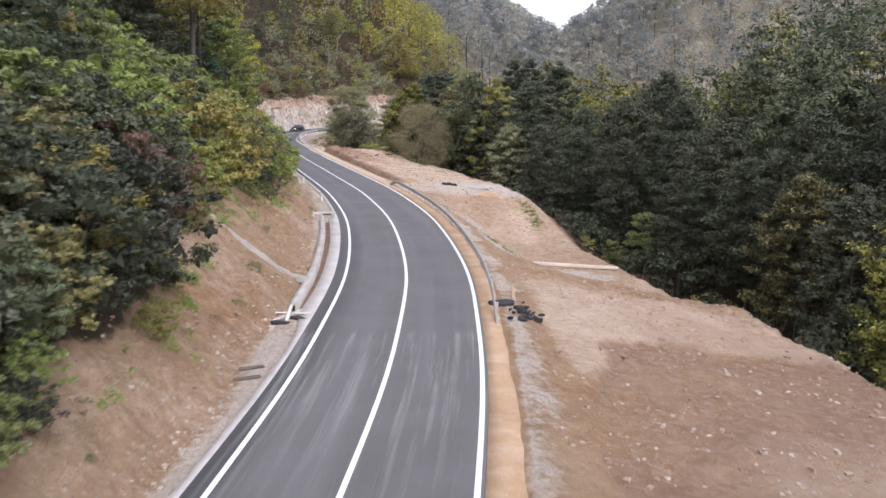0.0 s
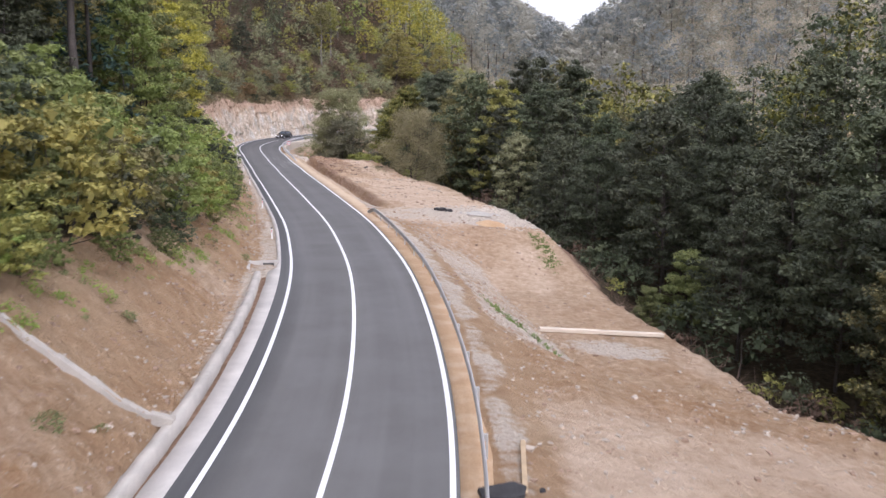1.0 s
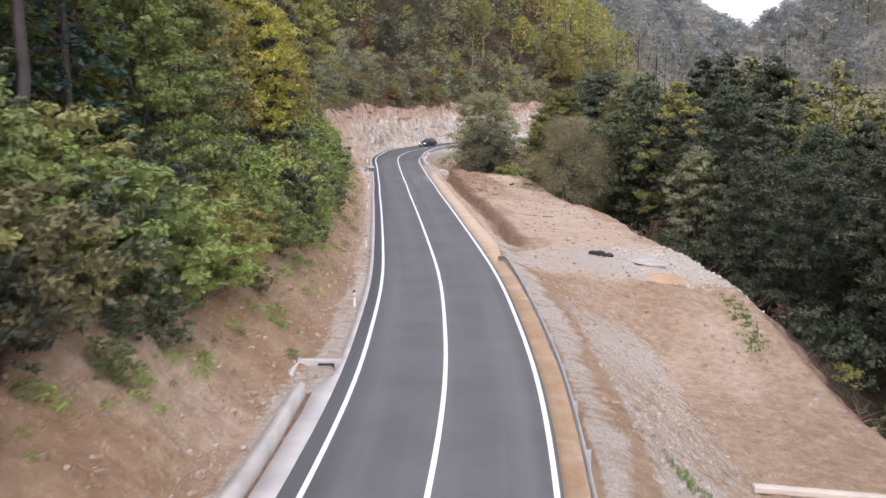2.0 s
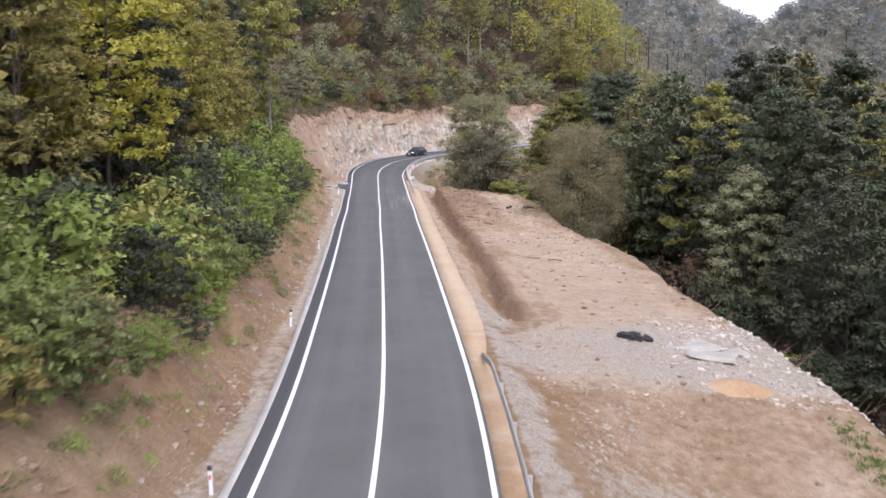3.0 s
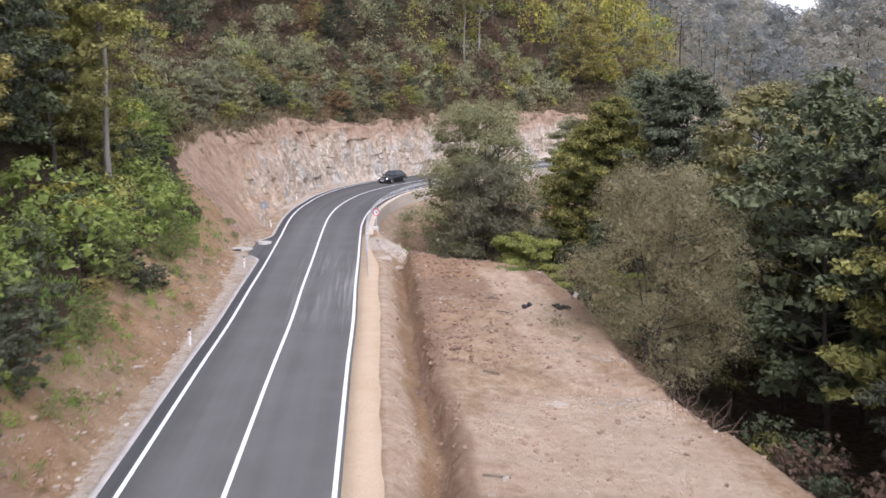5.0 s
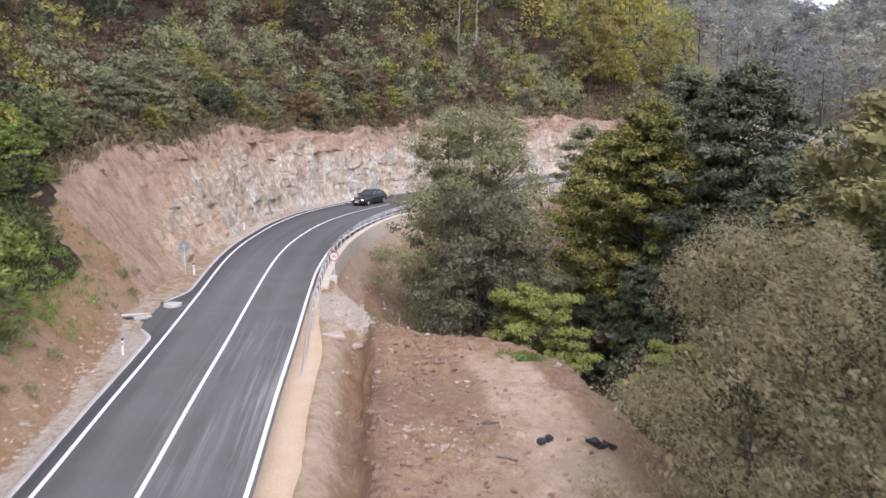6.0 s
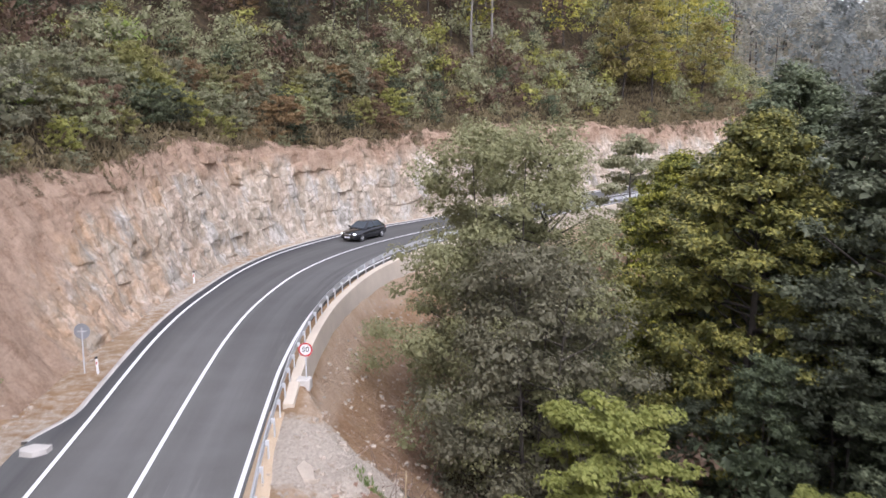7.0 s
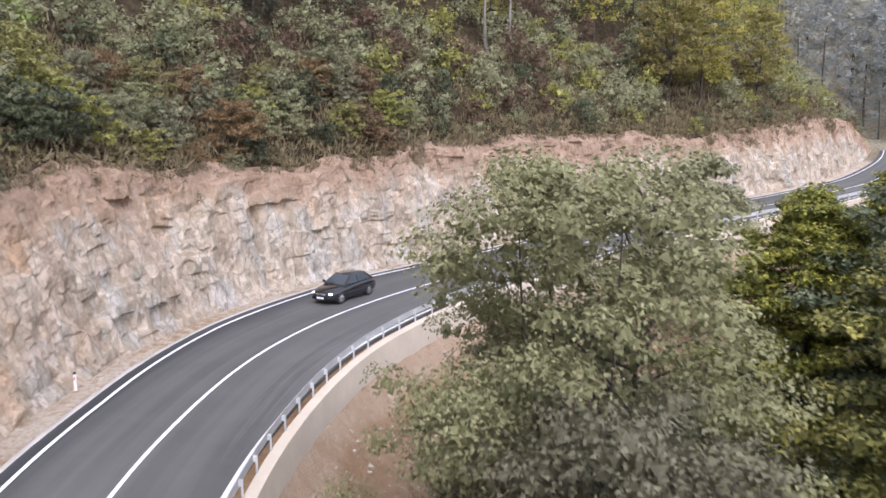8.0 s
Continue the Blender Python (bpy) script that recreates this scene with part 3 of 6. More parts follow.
    field += along * (0.20 * ease(d + wobble, 6.9, 7.4) * (1 - ease(d, 7.8, 10.5)) + 0.35 * ease(u, 142, 165) * ease(d + wobble, 6.9, 7.4))
    out = np.maximum(e, 0)
    bottom = np.minimum(field, zr - 8.5 - 0.5 * n2)
    walled = ease(u, 178, 184)
    drop = field - 0.75 * out - 0.25 * ease(out, 0, 0.8) + 0.25 * n1 * ease(out, 0, 1) - 0.2 * walled * ease(out, 0, 0.3)
    slope = np.maximum(drop, bottom)
    far = np.maximum(out - np.interp(u, (0, 105, 118, 150, 190, 230, 300), (13, 15, 24, 85, 120, 130, 130)), 0)
    rise = np.interp(u, (0, 60, 120, 300), (0.72, 0.70, 0.55, 0.6)) * far
    rise = np.minimum(rise, 45 + 0.2 * rise) + 1.0 * n2 * ease(far, 2, 8) + 6 * n3 * ease(far, 15, 45)
    right = np.where(e > 0, slope + rise, field)
    z = np.where(d < 0, left, right)
    z = z - 0.8 * walled * (d > 0) * ease(e, -0.45, 0.0) * (1 - ease(e, 6, 9))
    vee = 14 * ease(y, 320, 420) + 0.62 * np.minimum(np.abs(d), 160) - 4 + 4 * n3
    z = z + (zr + vee - z) * ease(y, 325, 390) - 90 * ease(y, 600, 900)
    # under the carriageway the formation lies lower
    cut = (u < 334) & (d > -(left_edge(u) + 0.35)) & (d < right_edge(u) + 0.5)
    z = np.where(cut, zr - 0.16, z)
    # what lies on it
    edge_noise = 0.9 * n2 + 0.5 * n1
    top = np.where(u > 176, ch - 0.5, 3.6 - 1.2 * ease(u, 0, 20) * (1 - ease(u, 32, 40)) + 1.0 * ease(u, 38, 45) * (1 - ease(u, 54, 62)) - 0.9 * ease(u, 84, 92))
    h = z - zr
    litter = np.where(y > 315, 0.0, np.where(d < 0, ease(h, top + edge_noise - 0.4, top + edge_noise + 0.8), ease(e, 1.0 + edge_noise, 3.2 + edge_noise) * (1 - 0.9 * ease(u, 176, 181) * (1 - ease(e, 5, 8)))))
    grassy = np.where(d < 0, ease(n2 + 0.5 * n1, 0.15, 0.55) * ease(u, 86, 105) * (1 - ease(u, 178, 182)) * ease(h, 0.9, 2.2) * 0.8, 0)
    grassy = np.maximum(grassy, np.where((d < 0) & (rocky > 0.5), 0.75 * ease(h, ch - 0.2, ch + 1.0) * (0.5 + 0.5 * n2), 0))
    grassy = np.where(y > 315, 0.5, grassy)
    gravel = np.where(d > 0, (0.58 + 0.25 * n1) * ease(d, 4.2, 4.6) * (1 - ease(d + 1.2 * n2, 5.0, 6.3)) * (1 - 0.4 * ease(u, 108, 116)), 0)
    flat = ease(u, 95, 98.5) * (1 - ease(u + 4.5 * n2 + 1.5 * n1, 103, 111)) * ease(d, 4.5, 5) * (1 - ease(e, 0.5, 2)) * (d > 0)
    pad = np.exp(-(((x - 10.6) / 3.8) ** 2 + ((y - 71.5) / 2.4) ** 2)) * 0.8
    band = lower * (0.62 + 0.4 * n2) * ease(d, 5.5, 6.5) * (1 - ease(d, 10.5, 12.5)) * (d > 0)
    gravel = np.maximum.reduce((gravel, flat * (0.60 + 0.40 * n2 + 0.30 * ease(d + 2 * n2, 9.5, 13)), pad * (d > 0), band))
    gravel = np.maximum(gravel, np.where(d < 0, (0.62 + 0.25 * n2) * (1 - ease(a + 0.6 * n2, foot - 0.5, foot + 0.25)) * (1 - 0.15 * ease(u, 176, 182)), 0))
    gravel = np.maximum(gravel, (d > 0) * ease(u, 171, 174) * (1 - ease(u, 178, 182)) * 0.7 * (1 - ease(e, 2, 4)))
    soil = np.where(d > 0, along * ease(d + wobble, 6.35, 6.7) * (1 - ease(d + wobble, 7.5, 8.1)) * (0.60 + 0.3 * n2) + 0.66 * ease(u, 136, 158) * ease(d, 7, 8) * (0.85 + 0.6 * n2), 0)
    soil = np.maximum(soil, np.where(d > 0, ease(e, -0.8, 0.6) * (0.8 - 0.42 * ease(u, 176, 181)), 0))
    soil = np.maximum(soil, np.where(d > 0, 0.45 * (1 - ease(u, 40, 62)) * ease(d, 9, 12) * (0.8 + 0.8 * n2), 0))
    soil = np.maximum(soil, np.where(d > 0, 0.62 * scraped * (0.85 + 0.5 * n2), 0))
    soil = np.maximum(soil, np.where(d < 0, (0.24 + 0.45 * n2 + 0.2 * n1) * ease(u, 78, 90) * (1 - 0.8 * ease(u, 148, 168)) * (1 - ease(u, 178, 184)), 0))
    tracks = fbm(d * 1.0, u * 0.12, 2.2, 3, 57)
    pale = np.where(d > 0, ease(fbm(x, y, 9.0, 3, 47) + 0.45 * tracks, 0.02, 0.35) * ease(d, 6.5, 8.5) * 0.35 + 0.40 * ease(d, 6, 8) * (0.55 + 0.45 * ease(u, 60, 80)) * (1 - ease(u, 150, 165)), (0.20 + 0.5 * n2) * (1 - ease(u, 70, 84)))
    # beyond y 330 pale gravel colour stands in for haze between far trees
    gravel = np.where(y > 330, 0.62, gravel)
    spread = (d > 0) * ease(d + 1.6 * n2, 8.0 - 3 * (1 - ease(u, 103, 108)), 9.6 - 3 * (1 - ease(u, 103, 108))) * (1 - ease(e + 1.5 * n2, -1.8, 0.0)) * ease(u, 94, 98) * (1 - 0.85 * ease(u + 3 * n2, 136, 148))
    pale = np.maximum(pale, 0.85 * spread)
    pale = np.maximum(pale, (d > 0) * 0.7 * ease(d, 4.4, 4.9) * (1 - ease(d + wobble, 5.6, 6.3)) * ease(u, 104, 110))
    pale = np.maximum(pale, (d > 0) * (0.66 + 0.5 * n2) * (1 - scraped) * ease(u, 26, 32) * (1 - ease(u, 48, 56)) * ease(d + n2, 6.0, 7.2))
    lane = (d > 0) * ease(e + 0.8 * n2, -5.2, -4.0) * (1 - ease(e + 0.8 * n2, -1.8, -0.8)) * ease(u, 132, 145) * (1 - ease(u, 164, 170))
    pale = np.maximum(pale, 0.75 * lane)
    soil = soil * (1 - 0.8 * spread) * (1 - 0.75 * lane)
    return [v.reshape(shape) for v in (z, soil, gravel, grassy, litter, pale)]


def surface(x, y):
    return float(ground_height(np.array([x]), np.array([y]))[0][0])


def axis_steps(lo, hi, step, far_lo, far_hi):
    mid = np.arange(lo, hi + step / 2, step)
    out = [mid]
    for start, sign, limit in ((mid[0], -1, far_lo), (mid[-1], 1, far_hi)):
        s, p, more = step, start, []
        while (limit - p) * sign > 0:
            s *= 1.16
            p += sign * s
            more.append(p)
        out.append(np.array(more))
    return np.sort(np.concatenate(out))


def build_ground():
    gx, gy = axis_steps(-24, 32, 0.30, -1500, 1500), axis_steps(14, 250, 0.42, -400, 2600)
    x, y = np.meshgrid(gx, gy)
    x = x + np.interp(y, np.concatenate((YS[::40], (2600,))), np.concatenate((XS[::40], (120,))))
    z, soil, gravel, grassy, litter, pale = ground_height(x, y)
    me = array_mesh("ground", np.stack((x.ravel(), y.ravel(), z.ravel()), 1), grid_faces(len(gy), len(gx)), GROUND, True)
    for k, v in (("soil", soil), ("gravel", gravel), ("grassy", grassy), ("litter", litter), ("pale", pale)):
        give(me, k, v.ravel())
    tagged(new("ground", me), "bare tan earth and gravel beside the road, leaf litter under the woods", "ground", kind="structure")


build_ground()


# ---- the road ----
def ribbon(name, mat, u0, u1, section, step=0.5, smooth=True):
    """A strip along the road. section(u) gives arrays of the distances right of the middle line and the heights above the road."""
    u = np.arange(u0, u1 + step / 2, step)
    d, z = section(u)
    rows = [at(u, dd, zz) for dd, zz in zip(d, z)]
    v = np.stack(rows, 1)
    me = array_mesh(name, v.reshape(-1, 3), grid_faces(len(u), len(rows)), mat, smooth)
    give(me, "lane", np.stack((np.stack(d, 1).ravel(), np.repeat(u, len(rows)), 0 * np.repeat(u, len(rows))), 1))
    return me, u, np.stack(d, 1)


def build_road():
    def section(u):
        le, re, o = left_edge(u), right_edge(u), 0 * u
        f = (-1, -0.999, -0.93, -0.6, -0.3, 0, 0.3, 0.6, 0.93, 0.999, 1)
        d = [(le if k < 0 else re) * k for k in f]
        z = [o - 0.3, *(o + 0.02 - 0.012 * abs(k) for k in f[1:-1]), o - 0.3]
        return d, z

    me, u, d = ribbon("road", ASPHALT, -60, 330, section)
    uu = np.repeat(u, d.shape[1])
    dd = d.ravel()
    give(me, "fresh", 0.8 * (1 - ease(dd, -left_lane(uu) - 0.25, -left_lane(uu) + 0.35)) + 0.34 * ease(uu, 180, 200))
    patch = (0.45 + 0.55 * ease(uu, 22, 31)) * (1 - ease(uu, 36.6, 37.2))
    patch = patch + 1.0 * ease(uu, 146, 156) * (1 - ease(uu, 168, 176)) * ease(dd, -1.0, 0.5) + 0.25 * ease(uu, 176, 185) * ease(dd, 1, 2.4)
    give(me, "dusty", patch)
    road = tagged(new("road", me), "newly laid grey asphalt country road with dusty patches", "road", kind="structure")
    shade(road, False)
    for name, where, wide, label in (("edge_line_left", lambda u: -left_lane(u), 0.16, "white painted edge line on the asphalt"), ("middle_line", lambda u: 0 * u, 0.16, "white painted solid middle line on the asphalt"),
                                     ("edge_line_right", right_lane, 0.16, "white painted edge line on the asphalt")):
        def stripe(u, where=where, wide=wide):
            c = where(u) - (0.02 if where is right_lane else 0)
            return [c - wide / 2, c + wide / 2], [0 * u + 0.026, 0 * u + 0.026]
        mesh, _, _ = ribbon(name, PAINT, -60, 330, stripe)
        tagged(new(name, mesh), label, "road marking", kind="structure")

    def kerb(u):
        le = left_edge(u) - 0.003
        w = 0.24 + 0.44 * ease(u, 36, 41) * (1 - ease(u, 72.0, 73.5))
        w = w + 0.04 * fbm(u, u * 0, 3.0, 3, 5)
        o = 0 * u
        return [-(le + w + 0.02), -(le + w), -(le + 0.02), -le, -le], [o - 0.6, o + 0.02, o + 0.035, o + 0.03, o - 0.2]
    mesh, _, _ = ribbon("kerb_strip", CONCRETE, 10, 171.5, kerb)
    tagged(new("kerb_strip", mesh), "pale concrete strip along the edge of the asphalt", "kerb", kind="structure")
    mesh, _, _ = ribbon("kerb_strip", CONCRETE, 177.5, 300, kerb)
    tagged(new("kerb_strip", mesh), "pale concrete strip along the foot of the rock", "kerb", kind="structure")

    def channel(u):
        le = left_edge(u) + 1.02 + 0.04 * fbm(u, u * 0, 2.0, 3, 9)
        o = 0 * u
        w = 0.36 + 0.04 * fbm(u, u * 0, 1.1, 3, 15)
        h = 0.10 + 0.05 * fbm(u, u * 0, 1.6, 3, 25)
        return [-(le + w + 0.03), -(le + w), -(le + 0.03), -le], [o - 0.5, h, h + 0.01, o - 0.6]

    def ditch_floor(u):
        le = left_edge(u) + 0.55
        o = 0 * u
        h = -0.34 + 0.05 * fbm(u, u * 0, 0.9, 3, 35)
        return [-(le + 0.75), -(le + 0.45), -(le + 0.2), -le], [h + 0.02, h, h + 0.04, h + 0.10 * fbm(u, u * 0, 0.7, 2, 36)]
    mesh, u, d = ribbon("ditch_floor", GROUND, 40.5, 72.6, ditch_floor, 0.3)
    for k, v in (("soil", 0.75), ("gravel", 0.25), ("litter", 0.2)):
        give(mesh, k, np.full(d.size, v))
    tagged(new("ditch_floor", mesh), "dark soil and stones on the floor of the ditch", "ditch", kind="structure")
    mesh, _, _ = ribbon("ditch_wall", CONCRETE_OLD, 41.5, 72, channel)
    tagged(new("ditch_wall", mesh), "rough grey concrete wall of the roadside ditch", "ditch wall", kind="structure")

    def verge(u):
        re = right_edge(u) + 0.003
        w = 0.80 + 0.12 * fbm(u, u * 0, 3.5, 3, 7) + 0.05 * fbm(u, u * 0, 0.8, 3, 17) + 0.10 * (1 - ease(u, 26, 38)) + 0.45 * ease(u, 97, 106)
        w = w * (1 - 0.55 * ease(u, 166, 178))
        o = 0 * u
        return [re, re, re + 0.5 * w, re + w, re + w + 0.12], [o - 0.2, o - 0.002, o - 0.012, o - 0.035, o - 0.4]
    mesh, _, _ = ribbon("verge", SAND, -20, 180, verge)
    tagged(new("verge", mesh), "orange compacted sand verge beside the road", "verge", kind="structure")


build_road()


def build_cliff():
    """Blasted rock face along the outside of the bend, stepped and cracked."""
    u = np.arange(176.0, 335.0, 0.19)
    ch = np.maximum(cliff_height(u) + 0.4, 0.4)
    rows = 56
    f = np.linspace(0, 1, rows)
    uu, ff = np.meshgrid(u, f, indexing="ij")
    h = ff * ch[:, None]
    ups = np.linspace(0, 18, 500)
    base = np.stack([np.interp(f * c, hillside(ups, np.full(500, k)), ups) for k, c in zip(u, ch)])
    s = uu * 1.05
    block = fbm(np.floor(s / 1.3 + 0.3 * fbm(s, h, 2.5, 2, 5)) * 7.7, np.floor(h / 1.7 + 0.4 * fbm(s, h, 3.0, 2, 6)) * 5.3, 1.0, 1, 51)
    small = fbm(np.floor(s / 0.5 + 0.5 * fbm(s, h, 1.0, 2, 8)) * 3.1, np.floor(h / 0.75 + 0.5 * fbm(s, h, 1.2, 2, 9)) * 4.7, 1.0, 1, 61)
    hard = ease(uu - 0.8 * h, 183, 193)
    off = hard * (0.28 * block + 0.12 * small) + 0.42 * fbm(s, h * 0.7, 4.0, 4, 71) + 0.22 * fbm(s, h, 1.1, 3, 73) + 0.10 * fbm(s, h, 0.5, 3, 81)
    ribs = np.abs(fbm(s, h * 0.12, 1.1, 2, 91))
    off = off + hard * 0.16 * (0.5 - ribs) * ease(ff, 0.0, 0.2)
    for c, w in ((219.4, 0.22), (221.6, 0.12), (224.8, 0.12), (213.0, 0.10)):
        off = off - 0.45 * np.exp(-((uu - c - 0.02 * h) / w) ** 2) * (1 - ease(ff, 0.62, 0.72))
    off = off - 0.5 * np.exp(-(((uu - 199.9) / 0.45) ** 2 + ((h - 2.4) / 0.35) ** 2))
    off = off * ease(ff, 0, 0.08) + 0.45 * (1 - ease(ff, 0.0, 0.10)) * (0.3 + 0.4 * fbm(s, 0 * s, 3.0, 3, 33))
    off = (off + 0.62) * ease(uu, 176, 186) * (1 - 0.7 * ease(ff, 0.92, 1.0)) - 0.4 * (1 - ease(uu, 176, 181))
    a = bank_foot(uu) + base - off
    p = at(uu, -a, h - 0.10)
    me = array_mesh("rock_face", p.reshape(-1, 3), grid_faces(len(u), rows), ROCK, False)
    earthy = ease(h, ch[:, None] - 4.0 + 2.4 * fbm(s, 0.5 * h, 2.2, 3, 17), ch[:, None] - 0.2) * 0.9 + 1.0 * (1 - ease(uu - 1.3 * h + 4 * fbm(s, h, 3.0, 3, 29), 180, 193)) + 0.42 * ease(fbm(s, 0.18 * h, 1.6, 3, 19), 0.0, 0.4) * ease(ff, 0.15, 0.7)
    give(me, "earthy", earthy.ravel())
    stained = 0.9 * (1 - ease(uu + 5 * fbm(s, h, 4.0, 3, 27), 196, 212)) + 0.8 * ease(ff + 0.3 * fbm(s, 0.15 * h, 1.3, 3, 28), 0.45, 0.85)
    give(me, "stained", np.clip(stained, 0, 1).ravel())
    tagged(new("rock_face", me), "pale blasted limestone rock face with ochre stains and soil along its top", "rock face", kind="structure")


build_cliff()


# ---- trees and bushes ----
def unit(v):
    return v / np.maximum(np.linalg.norm(v, axis=-1, keepdims=True), 1e-9)


def leaves(r, centre, normal, length, slim=0.7):
    """Pointed leaves of one triangle each: arrays of corners and faces."""
    k = len(centre)
    t = unit(np.cross(normal, unit(r.normal(size=(k, 3)))))
    b = np.cross(normal, t)
    ln = (length * r.uniform(0.65, 1.3, k))[:, None]
    v = np.stack((centre - t * ln * 0.4 + b * ln * slim * 0.5, centre + t * ln * 0.6 - normal * ln * 0.08, centre - t * ln * 0.4 - b * ln * slim * 0.5), 1)
    return v.reshape(-1, 3), np.arange(3 * k).reshape(k, 3)


def clump_leaves(r, clumps, count, length, flat=0.6, up=0.55, slim=0.7, droop=0.0, heart=0.0):
    """Leaves about clumps of (centre, radius), denser on their outer and upper sides."""
    c = np.array([p for p, _ in clumps])
    rad = np.array([q for _, q in clumps])
    pick = r.choice(len(c), count, p=rad**2 / (rad**2).sum())
    way = unit(r.normal(size=(count, 3)))
    way[:, 2] = np.where((way[:, 2] < -0.2) & (r.random(count) < 0.6), -way[:, 2], way[:, 2])
    q = rad[pick] * r.uniform(0.35, 1.0, count) ** 0.6
    pos = c[pick] + way * q[:, None] * np.array((1, 1, flat))
    if droop:
        pos[:, 2] -= droop * np.hypot(way[:, 0], way[:, 1]) * q
    nrm = unit(0.7 * way + up * np.array((0, 0, 1.0)) + 0.55 * r.normal(size=(count, 3)))
    v, f = leaves(r, pos, nrm, length, slim)
    if not heart:
        return v, f
    # broad leaves added deep inside each clump block light and close the crown
    k = int(count * heart)
    pick = r.choice(len(c), k, p=rad**2 / (rad**2).sum())
    inner = c[pick] + unit(r.normal(size=(k, 3))) * (rad[pick] * r.uniform(0.0, 0.5, k))[:, None] * np.array((1, 1, flat)) - np.array((0, 0, 0.15)) * rad[pick][:, None]
    inner[:, :2] *= np.where(r.random(k) < 0.5, 1.0, r.uniform(0.3, 1.0, k))[:, None]
    w, g = leaves(r, inner, unit(r.normal(size=(k, 3)) * np.array((1, 1, 0.7)) + np.array((0, 0, 0.5))), length * (2.2 if length < 0.25 else 1.6), 0.9)
    return np.vstack((v, w)), np.vstack((f, g + len(v)))


def tubes(limbs, sides=6):
    """Tapered limbs: each a list of (point, radius)."""
    vs, fs, off = [], [], 0
    ang = np.linspace(0, 2 * np.pi, sides, endpoint=False)
    for limb in limbs:
        pts = np.array([p for p, _ in limb])
        way = unit(np.gradient(pts, axis=0))
        side = unit(np.cross(way, np.array((0.31, 0.92, 0.23))))
        other = np.cross(way, side)
        rad = np.array([q for _, q in limb])
        ring = pts[:, None] + rad[:, None, None] * (np.cos(ang)[None, :, None] * side[:, None] + np.sin(ang)[None, :, None] * other[:, None])
        vs.append(ring.reshape(-1, 3))
        i = np.arange((len(pts) - 1) * sides).reshape(-1, sides)
        j = np.roll(i, -1, 1)
        fs.append(np.stack((i, j, j + sides, i + sides), -1).reshape(-1, 4) + off)
        off += len(pts) * sides
    return np.vstack(vs), np.vstack(fs)


def skeleton_of(r, height, base, radius, count, top=0.12, girth=0.16, wide=0.42, clump=0.30, stems=1, spread=0.0):
    """Limbs and leaf clumps of a broad-leaved tree."""
    limbs, clumps = [], []
    axes = []
    for k in range(stems):
        turn = 2 * np.pi * k / stems + r.uniform(0, 1)
        lean = np.array((np.cos(turn), np.sin(turn), 0)) * spread * (1 if stems > 1 else 0)
        zs = np.linspace(-0.4, height * 0.93, 9)
        wob = np.cumsum(r.normal(scale=0.10, size=(9, 2)), 0) * height / 14
        p = np.stack((wob[:, 0] - wob[1, 0], wob[:, 1] - wob[1, 1], zs), 1) + lean * np.linspace(0.03, 1, 9)[:, None]
        g = girth / math.sqrt(stems)
        limbs.append([(p[i], g * (1.25 if i == 0 else 1) * (1 - 0.88 * i / 8)) for i in range(9)])
        axes.append(p)
    for i in range(count):
        ax = axes[i % stems]
        t = (i + r.uniform(0, 1)) / count
        z = base + (height - base) * t
        whole = 0.95 - top * 0.5
        low = wide * 0.45 / whole
        prof = max(0.15, math.sin(math.pi * min(0.985, low + t * (0.985 - low))) ** 0.75)
        prof = prof * r.uniform(0.72, 1.15)
        turn = i * 2.39996 + r.uniform(-0.5, 0.5)
        out = radius * prof * math.sqrt(r.uniform(0.35, 1.0))
        root = np.array([np.interp(max(0, z - 0.45 * out), ax[:, 2], ax[:, j]) for j in range(3)])
        tip = np.array((np.interp(z, ax[:, 2], ax[:, 0]) + math.cos(turn) * out, np.interp(z, ax[:, 2], ax[:, 1]) + math.sin(turn) * out, z + r.uniform(-0.3, 0.4)))
        mid = (root + tip) / 2 + np.array((0, 0, -0.06 * out)) + r.normal(scale=0.10, size=3)
        if i % (2 if count < 130 else 4) == 0:
            limbs.append([(root, girth * 0.22), (mid, girth * 0.14), (tip, girth * 0.05)])
        clumps.append((tip, radius * clump * r.uniform(0.65, 1.25)))
    return limbs, clumps


MODELS = {}


def tree_model(key, label, category, leaf, bark, height, base, radius, clumps, count, length, seed, **more):
    """One tree with trunk and crown, kept as the model for its copies."""
    r = np.random.default_rng(seed)
    shape = {k: v for k, v in more.items() if k in ("top", "girth", "wide", "clump", "stems", "spread")}
    look_ = {k: v for k, v in more.items() if k in ("flat", "up", "slim", "droop", "heart")}
    look_.setdefault("heart", 0.20)
    limbs, cl = skeleton_of(r, height, base, radius, clumps, **shape)
    trunk = array_mesh("trunk", *tubes(limbs if count > 4000 else limbs[:9], 6 if count > 20000 else 4), bark, True)
    crown = array_mesh("crown", *clump_leaves(r, cl, count, length, **look_), leaf)
    MODELS[key] = (trunk, crown, label, category)


